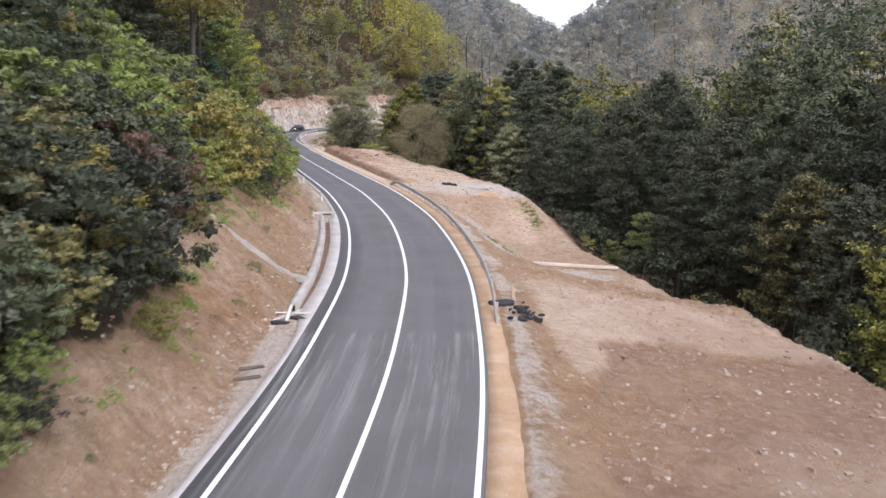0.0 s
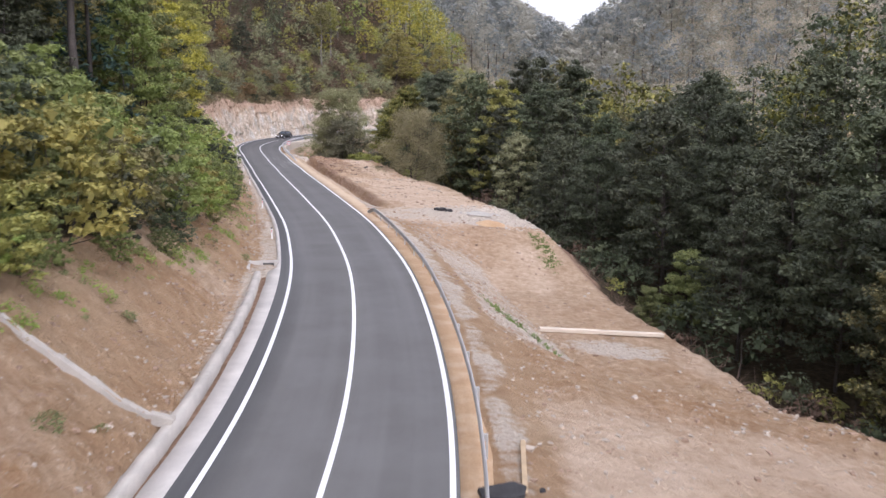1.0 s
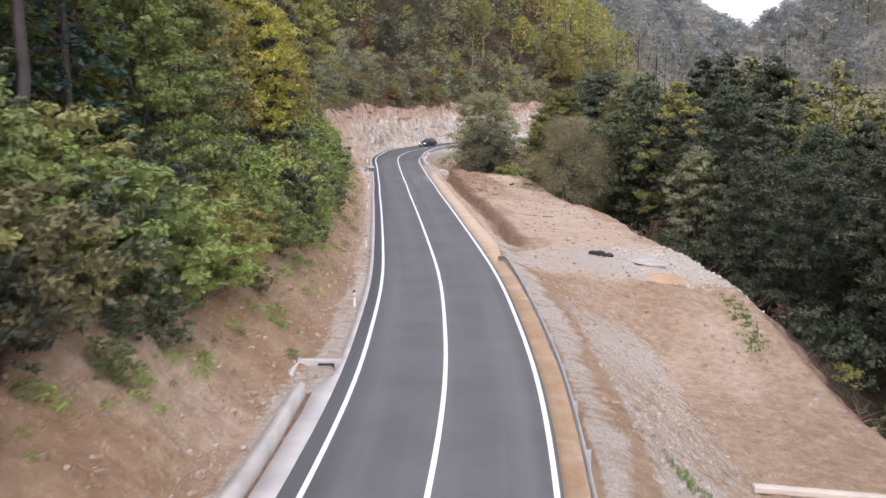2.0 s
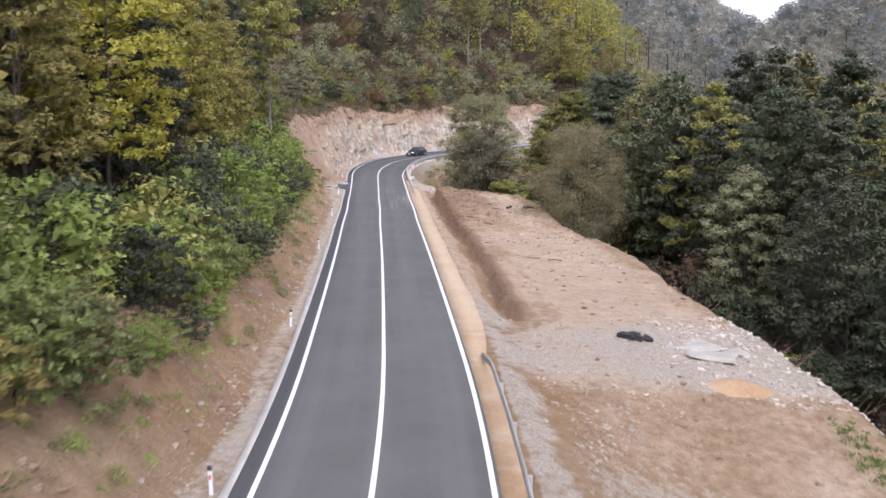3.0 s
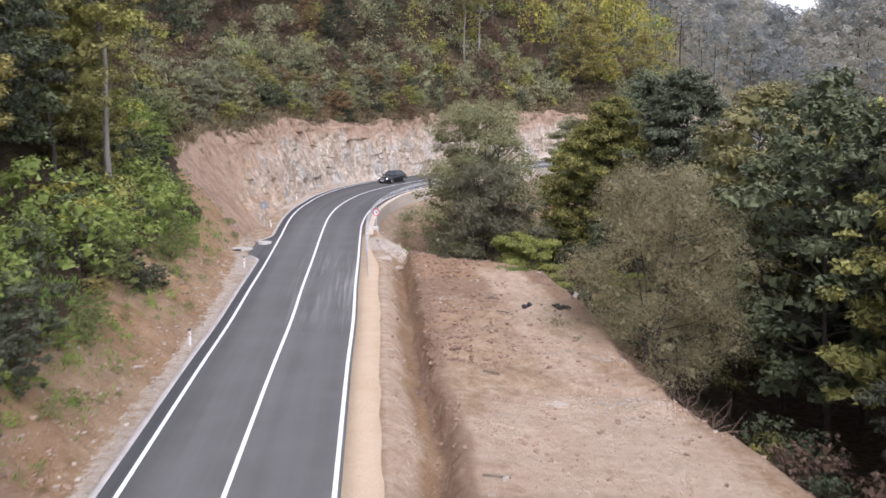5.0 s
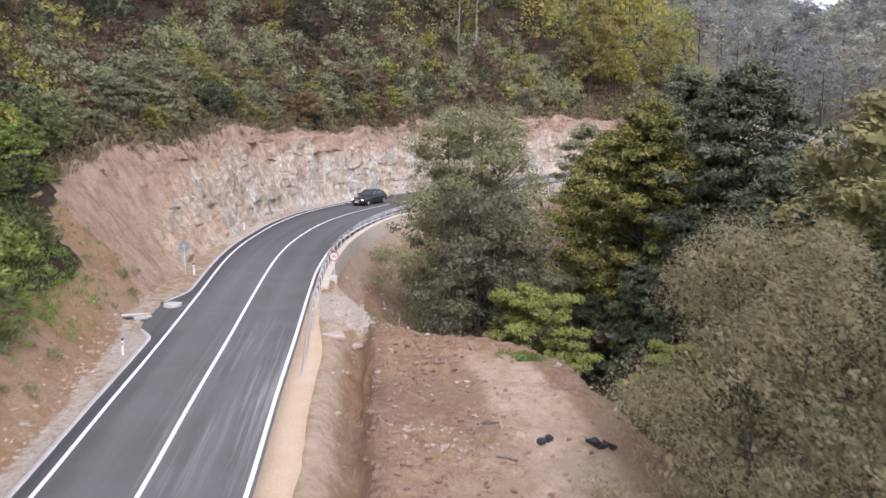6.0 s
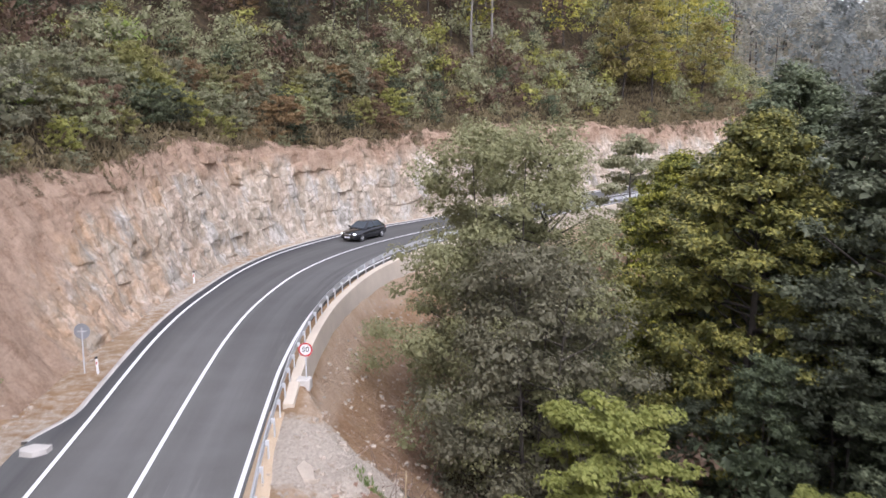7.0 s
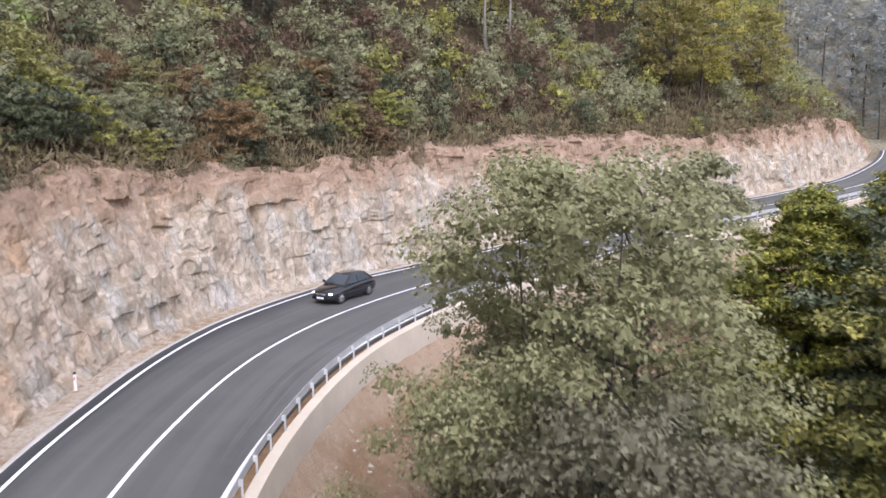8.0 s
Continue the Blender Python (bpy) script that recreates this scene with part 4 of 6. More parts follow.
def conifer_model(key, label, leaf, height, radius, tiers, seed, length=0.42):
    r = np.random.default_rng(seed)
    pos, nrm, limbs = [], [], [[(np.array((0, 0, -0.4)), 0.17), (np.array((0, 0, height * 0.5)), 0.10), (np.array((0, 0, height)), 0.02)]]
    for i in range(tiers):
        t = i / tiers
        z = height * (0.16 + 0.83 * t)
        ro = radius * (1 - t) ** 0.8 * r.uniform(0.8, 1.1) + 0.15
        for k in range(9 if t < 0.6 else 6):
            a = r.uniform(0, 2 * np.pi)
            n = max(4, int(11 * (1 - t)))
            f = np.sqrt(r.uniform(0.05, 1, n)) * ro
            pos.append(np.stack((np.cos(a) * f + r.normal(scale=0.12, size=n), np.sin(a) * f + r.normal(scale=0.12, size=n), z - 0.28 * f + r.normal(scale=0.07, size=n)), 1))
            nrm.append(unit(np.array((0, 0, 1.0)) + 0.45 * r.normal(size=(n, 3))))
    trunk = array_mesh("trunk", *tubes(limbs), BARK, True)
    crown = array_mesh("crown", *leaves(r, np.vstack(pos), np.vstack(nrm), length, 0.5), leaf)
    MODELS[key] = (trunk, crown, label, "conifer")


def plant(key, x, y, size=1.0, turn=0.0, z=None, name="tree", group="", sink=0.1, tilt=0.0):
    trunk, crown, label, category = MODELS[key]
    ob = new(name)
    z = surface(x, y) if z is None else z
    ob.matrix_world = pose(x, y, z - sink, tilt, 0, turn) @ Matrix.Scale(size, 4)
    for n, me in (("trunk", trunk), ("crown", crown)):
        new(n, me).parent = ob
    return tagged(ob, label, category, group)


COLOURS = ((LEAF_DARK, "dark green"), (LEAF_GREEN, "green"), (LEAF_OLIVE, "olive green"), (LEAF_YELLOW, "yellowing"), (LEAF_RUST, "rust brown"), (LEAF_GREY, "grey-green"), (LEAF_DEEP, "deep green"), (LEAF_BEECH, "moss green"))
for i, (leaf, colour) in enumerate(COLOURS):
    for k in range(2):
        for fine, count, length in ((1, 8200, 0.205), (0, 3200, 0.30)):
            tree_model(("broad", i, k, fine), f"{colour} broad-leaved tree in the wooded valley side", "tree", leaf, BARK, 14.0, 3.0, 4.3, 105 if fine else 62, count, length, 10 * i + k, clump=0.20 if fine else 0.27, flat=0.50, up=0.85)
            tree_model(("slim", i, k, fine), f"tall slender {colour} tree on the wooded slope", "tree", leaf, BARK, 15.0, 3.5, 2.9, 80 if fine else 46, int(count * 0.8), length, 200 + 10 * i + k, girth=0.13, wide=0.5, clump=0.22 if fine else 0.30, flat=0.50, up=0.85)
            tree_model(("edge", i, k, fine), f"{colour} tree leafy to the ground beside the bank", "tree", leaf, BARK, 10.5, 0.7, 3.4, 130 if fine else 64, int(count * (1.4 if fine else 1)), length * (0.76 if fine else 0.95), 500 + 10 * i + k, girth=0.13, stems=2, spread=0.6, wide=0.6, clump=0.19 if fine else 0.26, flat=0.50, up=0.85)
        tree_model(("bush", i, k, 1), f"{colour} leafy bush at the edge of the wood" if i != 5 else "grey-green leafy bush above the rock face", "bush", leaf, BARK, 2.6, 0.3, 1.7, 84, 3000, 0.112, 100 + 10 * i + k, girth=0.05, stems=3, spread=0.7, clump=0.17, flat=0.5, up=0.8)
for k in range(2):
    conifer_model(("fir", k), "dark green conifer among the broad-leaved trees", LEAF_FIR, 15.0, 2.6, 30, 300 + k)
tree_model("alder", "grey-green many-stemmed alder below the road bend", "tree", LEAF_ALDER, BARK, 14.5, 0.8, 5.4, 300, 70000, 0.108, 401, stems=4, spread=1.8, girth=0.24, clump=0.17, wide=0.78, heart=0.15)
tree_model("young_alder", "smaller grey-green alder beside the stream", "tree", LEAF_ALDER, BARK, 14.5, 1.0, 5.2, 110, 24000, 0.17, 411, stems=4, spread=1.8, girth=0.22, clump=0.25, wide=0.55)
tree_model("willow", "pale olive willow with drooping feathery crown", "tree", LEAF_WILLOW, BARK, 11.0, 0.6, 4.8, 190, 92000, 0.098, 402, stems=4, spread=1.5, girth=0.2, clump=0.26, slim=0.4, droop=0.5, flat=0.9, wide=0.6, heart=0.07)
tree_model("hornbeam", "large dark green spreading tree below the road", "tree", LEAF_HORNBEAM, BARK, 17.0, 1.6, 6.2, 330, 42000, 0.165, 403, girth=0.3, clump=0.14, flat=0.4, up=1.0, wide=0.55, heart=0.34)
tree_model("beech", "large olive green spreading tree below the road", "tree", LEAF_BEECH, BARK, 16.0, 1.2, 5.8, 330, 46000, 0.155, 404, girth=0.3, clump=0.145, flat=0.4, up=1.0, wide=0.55, heart=0.34)
tree_model("hazel", "bright yellow-green bushy young tree below the embankment", "bush", LEAF_HAZEL, BARK, 6.0, 0.5, 2.7, 100, 20000, 0.135, 405, stems=4, spread=0.9, girth=0.08, clump=0.22, flat=0.4, up=0.9)
tree_model("young_green", "bright green young tree at the rim of the levelled ground", "tree", LEAF_GREEN, BARK, 7.0, 0.6, 2.4, 50, 9000, 0.18, 406, stems=2, spread=0.5, girth=0.08, clump=0.32)
tree_model("pale_trunk", "tall tree with a bare pale trunk on the slope", "tree", LEAF_OLIVE, BARK_PALE, 19.0, 11.0, 3.4, 34, 6000, 0.27, 407, girth=0.26)
tree_model("dark_trunk", "tall yellowing tree with a bare dark trunk", "tree", LEAF_YELLOW, BARK, 19.0, 9.0, 3.6, 40, 7000, 0.25, 417, girth=0.34)
tree_model("sapling", "thin young tree beside the far bend of the road", "tree", LEAF_GREY, BARK, 8.0, 2.2, 2.3, 34, 5200, 0.16, 408, girth=0.12, flat=0.35, clump=0.32)

rnd = random.Random(11)

# single trees that stand out, and four dark young trees added as shade
for key, x, y, size, turn, name in (("alder", -18.7, 194.6, 1.30, 0, "alder_tree"), ("young_alder", -17.3, 189.2, 0.95, 130, "alder_tree"), ("young_alder", -20.6, 199.5, 0.9, 220, "alder_tree"), ("willow", -4.0, 155.8, 1.0, 0, "willow_tree"),
                                    ("beech", -7.0, 196.6, 1.2, 40, "beech_tree"), ("hornbeam", 0.6, 195.0, 1.28, 40, "hornbeam_tree"), ("beech", -9.6, 212.0, 1.0, 100, "beech_tree"), ("hornbeam", -3.2, 207.5, 1.28, 300, "hornbeam_tree"), ("hornbeam", 1.5, 186.5, 0.95, 200, "hornbeam_tree"),
                                    ("hazel", -13.9, 184.8, 1.36, 0, "hazel_bush"), ("hazel", -5.0, 183.2, 0.95, 200, "hazel_bush"), ("beech", 5.0, 180.0, 0.95, 10, "beech_tree"), ("beech", -5.0, 216.0, 1.05, 60, "beech_tree"),
                                    # dark edge trees, added to stand in for deep shade below the beech
                                    (("edge", 0, 0, 1), -6.8, 189.5, 0.85, 0, "young_tree"), (("edge", 0, 1, 1), -3.4, 190.5, 1.15, 60, "young_tree"), (("edge", 0, 0, 1), 0.2, 190.0, 1.1, 200, "young_tree"), (("edge", 0, 1, 1), -10.0, 191.0, 0.6, 300, "young_tree"), ("sapling", -12.2, 234.0, 1.75, 0, "sapling"), (("broad", 3, 0, 1), -13.0, 272.5, 1.05, 0, "tree"), (("broad", 3, 1, 1), -9.2, 276.5, 0.95, 0, "tree"), (("broad", 3, 0, 1), -2.1, 286.5, 0.8, 0, "tree"), ("pale_trunk", -28.5, 262.0, 0.8, 0, "pale_trunk_tree"), ("pale_trunk", -30.5, 259.0, 0.75, 50, "pale_trunk_tree"), ("young_green", 20.0, 93.0, 0.85, 0, "young_tree"), ("young_green", 16.4, 90.5, 0.5, 90, "young_tree"),
                                    ("pale_trunk", -38.0, 160.5, 1.0, 0, "pale_trunk_tree"), ("pale_trunk", -35.6, 156.7, 0.95, 80, "pale_trunk_tree"), ("pale_trunk", -32.5, 98.5, 0.9, 30, "pale_trunk_tree"), ("dark_trunk", -18.3, 70.1, 0.9, 30, "dark_trunk_tree")):
    plant(key, x, y, size, turn, name=name)
TAKEN = [(-13, 272.5, 3), (-9.2, 276.5, 3), (-2.1, 286.5, 3), (-11, 266, 2.5), (-18.3, 70.1, 0.6), (-18.7, 194.3, 4), (-17.3, 189.2, 3), (-20.6, 199.5, 3), (-4, 155.8, 5), (-7, 196.6, 6), (1.6, 195.5, 6), (-9.6, 212, 5), (-3.2, 207.5, 5), (-8.8, 184.5, 3), (1.5, 186.5, 5), (-13.6, 183.2, 3), (5, 180, 5), (-5, 216, 6), (-12.6, 231, 4), (20, 93, 3), (16.4, 90.5, 2)]


def free(x, y, r, spots):
    return all((x - a) ** 2 + (y - b) ** 2 > (r + c) ** 2 for a, b, c in spots)


def choose(weights):
    return rnd.choices(range(len(weights)), weights)[0]


def bush_line(u):
    """How far above the foot of the earth bank the bushes begin."""
    return 0.4 + np.interp(u, (0, 33, 38, 44, 52, 59, 66, 84, 92, 140, 155, 168, 176, 180, 188), (1.7, 1.7, 2.8, 3.8, 3.8, 3.1, 2.2, 1.5, 1.4, 1.8, 1.7, 2.2, 3.2, 4.5, 5.0))


def scatter_spots():
    """Where trees and bushes stand: rows of (kind, colour, x, y, size)."""
    spots, taken = [], list(TAKEN)
    # left hillside: station, distance up from the bank's foot
    for u in np.arange(4, 330, 1.7):
        for up in np.arange(1.2, 50 if u < 200 else 75, 1.7):
            uu, pp = u + rnd.uniform(-0.85, 0.85), up + rnd.uniform(-0.85, 0.85)
            rock = float(ease(uu, 172, 180))
            first = float(bush_line(uu)) * (1 - rock) + (float(cliff_run(uu)) + 0.15) * rock
            if pp < first:
                continue
            a = float(bank_foot(np.array(uu))) + pp
            x, y, _ = at(uu, -a)
            low = first + 3.4 + 3.0 * float(1 - ease(uu, 66, 80)) + 1.4 * float(ease(uu, 80, 95)) + 5.6 * float(ease(uu, 186, 198))
            if pp < low or (uu > 186 and pp < low + 13 and rnd.random() < 0.4) or (uu < 95 and pp < low + 7 and rnd.random() < 0.45):
                kind, col, size, gap = "bush", choose((1.2, 1.4, 2.2, 0.6, 0.4, 0, 3.4) if uu < 48 else (1.0, 7, 1.4, 0.5, 0.15, 0, 1.6) if uu < 188 else (0.3, 0.12, 2.0, 0.05, 1.8, 4.4, 1.3)), rnd.uniform(0.7, 1.3) * (0.6 if pp < first + 1.0 else 1.35 if uu < 80 else 1.0), 0.62 + 0.04 * float(ease(uu, 190, 198))
            else:
                kind = "edge" if uu < 92 and pp < low + 14 else rnd.choice(("broad", "edge", "slim")) if pp > low + 9 else rnd.choice(("edge", "edge", "broad"))
                col, size, gap = choose((1.2, 1.0, 3.4, 5.4, 0.3, 0) if uu < 60 else (1.8, 2.4, 2.6, 4.2, 0.2, 0, 2.0) if uu < 185 else (2.4, 0.5, 2.2, 1.3, 1.6, 0.9, 3.0) if uu < 250 else (0.6, 0.6, 2.4, 4.6, 0.8, 1.0)), rnd.uniform(0.75, 1.15), 1.75 if pp < low + 12 else 2.3
                if rock and pp < low + 6:
                    size *= 0.7
                if kind in ("slim", "edge") and col == 5:
                    kind = "broad"
                if rnd.random() < 0.08:
                    kind, col = "fir", 0
            if free(x, y, gap, taken):
                taken.append((x, y, gap))
                spots.append((kind, col, x, y, size, pp))
    # valley side: beyond the rim
    for y0 in np.arange(10, 330, 2.4):
        for x0 in np.arange(-30, 95, 2.4):
            x, y = x0 + rnd.uniform(-1.1, 1.1), y0 + rnd.uniform(-1.1, 1.1)
            spots.append((None, 0, x, y, 1, 0))
    for y0 in np.arange(345, 560, 10.0):
        for x0 in np.arange(-110 - 0.1 * (y0 - 345), 200 + 0.25 * (y0 - 345), 8.5):
            spots.append((rnd.choice(("broad", "broad", "slim")), 2, x0 + rnd.uniform(-3, 3), y0 + rnd.uniform(-3, 3), rnd.uniform(1.1, 1.5), 99))
    out = [s for s in spots if s[0]]
    cand = [s for s in spots if not s[0]]
    cx, cy = np.array([s[2] for s in cand]), np.array([s[3] for s in cand])
    e, (u, d) = beyond_rim(cx, cy), station(cx, cy)
    for x, y, ee, uu, dd in zip(cx, cy, e, u, d):
        if dd < 0 or ee > 48 or (-9 < x < 1 and 140 < y < 164):
            continue
        start = float(np.interp(uu, (0, 90, 105, 170, 177, 232, 245, 330), (3.8, 3.8, 5.2, 5.5, 6.5, 8.0, 7.0, 7.0)))
        if ee < start:
            continue
        if ee < start + 3.4 or (uu > 168 and uu < 235 and ee < 17):
            # past u 168 the darkest leaf colours stand in for understory shade
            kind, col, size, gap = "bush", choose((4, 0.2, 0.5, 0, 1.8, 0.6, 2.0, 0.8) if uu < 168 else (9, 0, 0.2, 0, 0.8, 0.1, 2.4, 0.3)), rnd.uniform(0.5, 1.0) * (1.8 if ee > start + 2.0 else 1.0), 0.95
        else:
            kind = "broad" if rnd.random() < 0.85 else "slim"
            # dark and deep leaf colours carry part of the valley side's shade
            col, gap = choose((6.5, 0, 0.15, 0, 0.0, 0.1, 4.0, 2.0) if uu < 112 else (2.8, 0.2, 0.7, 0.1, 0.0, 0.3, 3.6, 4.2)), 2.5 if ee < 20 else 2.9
            size = rnd.uniform(0.85, 1.15) * (1.12 if 6 < ee < 30 else 1.0) * (1 + 0.22 * float(ease(uu, 112, 140))) * float(np.interp(y, (200, 216, 235), (1.0, 0.72, 0.58)))
            if ee < start + 7:
                size *= 0.78
        if kind == "slim" and col == 5:
            kind = "broad"
        if free(x, y, gap, taken):
            taken.append((x, y, gap))
            out.append((kind, col, x, y, size, ee))
    return out


SPOTS = scatter_spots()
HEIGHTS = ground_height(np.array([s[2] for s in SPOTS]), np.array([s[3] for s in SPOTS]))[0]


def far_clumps(r, kind, count):
    """A plainer crown for the woods further off."""
    if kind == "bush":
        limbs, cl = skeleton_of(r, 2.6, 0.3, 1.7, 12, girth=0.05, clump=0.42)
    elif kind == "slim":
        limbs, cl = skeleton_of(r, 16.0, 6.0, 2.9, 22, girth=0.13, clump=0.36)
    else:
        limbs, cl = skeleton_of(r, 14.0, 3.2, 4.3, 28, clump=0.36)
    return tubes([limbs[0][::3]], 5), clump_leaves(r, cl, count, 0.50 if kind != "bush" else 0.2, up=0.9, heart=0.14)


def grow_woods():
    counts = {"bush": 0, "tree": 0}
    rest = {}
    order = sorted(range(len(SPOTS)), key=lambda i: (-14 if SPOTS[i][3] < 85 and SPOTS[i][2] < 0 else 0) + SPOTS[i][5] * (0.4 if SPOTS[i][0] == "bush" and SPOTS[i][3] > 170 else 1) + (0 if 5 < SPOTS[i][3] < 240 else 60))
    fine_left = 110
    for i in order:
        kind, col, x, y, size, depth = SPOTS[i]
        sort = "bush" if kind == "bush" else "tree"
        if counts[sort] < (250 if sort == "tree" else 300) and depth < 34 and y < 255:
            counts[sort] += 1
            left = x < np.interp(y, YS, XS)
            fine = int(kind == "bush" or (left and depth < (20 if y < 85 else 11) and y < 190) or (not left and depth < 22 and y < 215 and fine_left > 0))
            fine_left -= fine and kind not in ("bush", "fir") and not left
            key = (kind, col, rnd.randrange(2), fine) if kind != "fir" else (kind, rnd.randrange(2))
            plant(key, x, y, size, rnd.uniform(0, 360), float(HEIGHTS[i]), name={"bush": "bush", "fir": "conifer_tree"}.get(kind, "tree"), group="trees of the wooded slopes" if sort == "tree" else "bushes along the wood's edge")
        else:
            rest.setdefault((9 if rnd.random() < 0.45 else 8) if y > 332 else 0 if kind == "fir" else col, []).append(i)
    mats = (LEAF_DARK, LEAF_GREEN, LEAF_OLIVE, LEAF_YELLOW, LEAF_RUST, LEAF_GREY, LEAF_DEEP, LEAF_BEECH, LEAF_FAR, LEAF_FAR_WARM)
    r = np.random.default_rng(99)
    kit = {k: [far_clumps(r, k, c) for _ in range(4)] for k, c in (("bush", 400), ("broad", 540), ("slim", 400))}
    kit["near"] = []
    for _ in range(4):
        limbs, cl = skeleton_of(r, 14.0, 2.6, 4.3, 60, clump=0.25)
        kit["near"].append((tubes(limbs[:6], 4), clump_leaves(r, cl, 1500, 0.30, flat=0.4, up=1.0, heart=0.15)))
    kit["distant"] = []
    for _ in range(4):
        limbs, cl = skeleton_of(r, 14.0, 2.5, 4.3, 24, clump=0.38)
        kit["distant"].append((tubes([limbs[0][:5:2]], 3), clump_leaves(r, cl, 560, 0.72, up=1.2, heart=0.06)))
    tv, tf, toff = [], [], 0
    for col, ids in rest.items():
        lv, n = [], 0
        for i in ids:
            kind, _, x, y, size, depth = SPOTS[i]
            (sv, sf), (v, f) = kit["distant" if y > 345 else "near" if kind in ("broad", "edge") and (depth < 40 and y < 235) else "slim" if kind == "fir" else "broad" if kind == "edge" else kind][rnd.randrange(4)]
            t = rnd.uniform(0, 6.28)
            m = np.array(((math.cos(t), -math.sin(t), 0), (math.sin(t), math.cos(t), 0), (0, 0, 1))) * size
            o = np.array((x, y, HEIGHTS[i]))
            lv.append(v @ m.T + o)
            tv.append(sv @ m.T + o)
            tf.append(sf + toff)
            toff += len(sv)
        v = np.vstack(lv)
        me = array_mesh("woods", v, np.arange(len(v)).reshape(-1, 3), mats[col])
        tagged(new("woods", me), f"dense {('dark green', 'green', 'olive', 'yellowing', 'rust brown', 'grey-green', 'deep green', 'moss green', 'hazed grey distant', 'hazed olive distant')[col]} mixed autumn woodland on the hillsides", "woods", kind="stuff")
    me = array_mesh("woodland_trunks", np.vstack(tv), np.vstack(tf), BARK, True)
    tagged(new("woodland_trunks", me), "grey-brown trunks of the hillside woodland", "woods", kind="stuff")


grow_woods()


# ---- roadside: wall, rails, posts, signs ----
def build_wall():
    u = np.arange(180.5, 300, 0.6)
    inner, outer = right_lane(u) + 0.62, right_lane(u) + 1.06
    o = 0 * u
    d = [inner, inner, outer - 0.02, outer, outer + 0.10, outer + 0.16]
    z = [o - 0.5, o + 0.09, o + 0.09, o + 0.07, o - 1.0, o - 2.4]
    v = np.stack([at(u, a, b) for a, b in zip(d, z)], 1).reshape(-1, 3)
    me = array_mesh("retaining_wall", v, grid_faces(len(u), 6), CONCRETE_TAN)
    b = bmesh.new()
    b.from_mesh(me)
    b.verts.ensure_lookup_table()
    b.faces.new([b.verts[i] for i in range(6)])
    b.to_mesh(me)
    b.free()
    tagged(new("retaining_wall", me), "tan cast concrete retaining wall under the guardrail", "retaining wall", kind="structure")


build_wall()

W_BEAM = ((0.0, -0.155), (-0.012, -0.15), (-0.062, -0.11), (-0.078, -0.085), (-0.062, -0.06), (-0.010, -0.02), (-0.010, 0.02), (-0.062, 0.06), (-0.078, 0.085), (-0.062, 0.11),
          (-0.012, 0.15), (0.0, 0.155), (0.006, 0.15), (-0.054, 0.085), (0.0, 0.0), (-0.054, -0.085), (0.006, -0.15))


def guardrail(u0, u1, where, label, gap, ramp0, ramp1, steel):
    """Steel rail on posts; its ends slope down into the ground."""
    rail = new("guardrail")
    rail.matrix_world = pose(*at(u0, where(u0)))
    inv = rail.matrix_world.inverted()
    us = np.arange(u0, u1 + 0.01, 0.8)

    def top(u):
        return 0.60 - 0.72 * (1 - min(1, (u - u0) / ramp0)) ** 1.2 - 0.72 * (1 - min(1, (u1 - u) / ramp1)) ** 1.2
    b = sweep(bmesh.new(), [inv @ Vector(at(u, where(u), top(u))) for u in us], W_BEAM)
    part("beam", b, steel, rail, smooth=True)
    first = None
    for u in np.arange(u0 + ramp0 * 0.6, u1 - ramp1 * 0.6, gap):
        p = inv @ Vector(at(u, where(u) + 0.11))
        if first is None:
            b = box(bmesh.new(), pose(0, 0, -0.05), (0.06, 0.11, 1.45), 0.008)
            box(b, pose(-0.07, 0, 0.58), (0.09, 0.10, 0.20), 0.005)
            first = part("post", b, steel, rail)
            ob = first
        else:
            ob = new("post", first.data)
            ob.parent = rail
        ob.matrix_basis = pose(p.x, p.y, p.z + top(u) - 0.60, 0, 0, heading(u))
    return tagged(rail, label, "guardrail")


guardrail(38.5, 99.0, lambda u: 4.08 + 0.0 * u, "galvanised steel guardrail along the sandy verge", 4.0, 3.5, 4.0, STEEL_OLD)
guardrail(163.0, 290.0, lambda u: float(right_lane(u)) + 0.52 + 0.28 * float(1 - ease(u, 163, 176)), "galvanised steel guardrail along the retaining wall", 2.0, 14.0, 4.0, STEEL)


def delineator(u, d):
    post = new("delineator_post")
    b = bmesh.new()
    ring = [(0.055, 0.0), (0.03, 0.045), (-0.045, 0.05), (-0.06, 0.0), (-0.045, -0.05), (0.03, -0.045)]
    low = [b.verts.new((x, y, -0.15)) for x, y in ring]
    high = [b.verts.new((x, y, 0.70)) for x, y in ring]
    for i in range(6):
        b.faces.new((low[i], low[(i + 1) % 6], high[(i + 1) % 6], high[i]))
    b.faces.new(high)
    part("shaft", b, WHITE_PLASTIC, post)
    b = bmesh.new()
    low = [b.verts.new((x * 1.06, y * 1.06, 0.70)) for x, y in ring]
    high = [b.verts.new((x * 1.06 - 0.01, y * 1.06, 0.79 + (0.02 if x > 0 else 0))) for x, y in ring]
    for i in range(6):
        b.faces.new((low[i], low[(i + 1) % 6], high[(i + 1) % 6], high[i]))
    b.faces.new(high)
    b.faces.new(low[::-1])
    part("cap", b, BLACK_PLASTIC, post, "black cap")
    part("reflector", box(bmesh.new(), pose(0.0, -0.052, 0.52), (0.05, 0.01, 0.14), 0.003), RED, post, "red reflector strip")
    return tagged(post, "white plastic delineator post with a black cap on the verge", "delineator post", "delineator posts along the road")


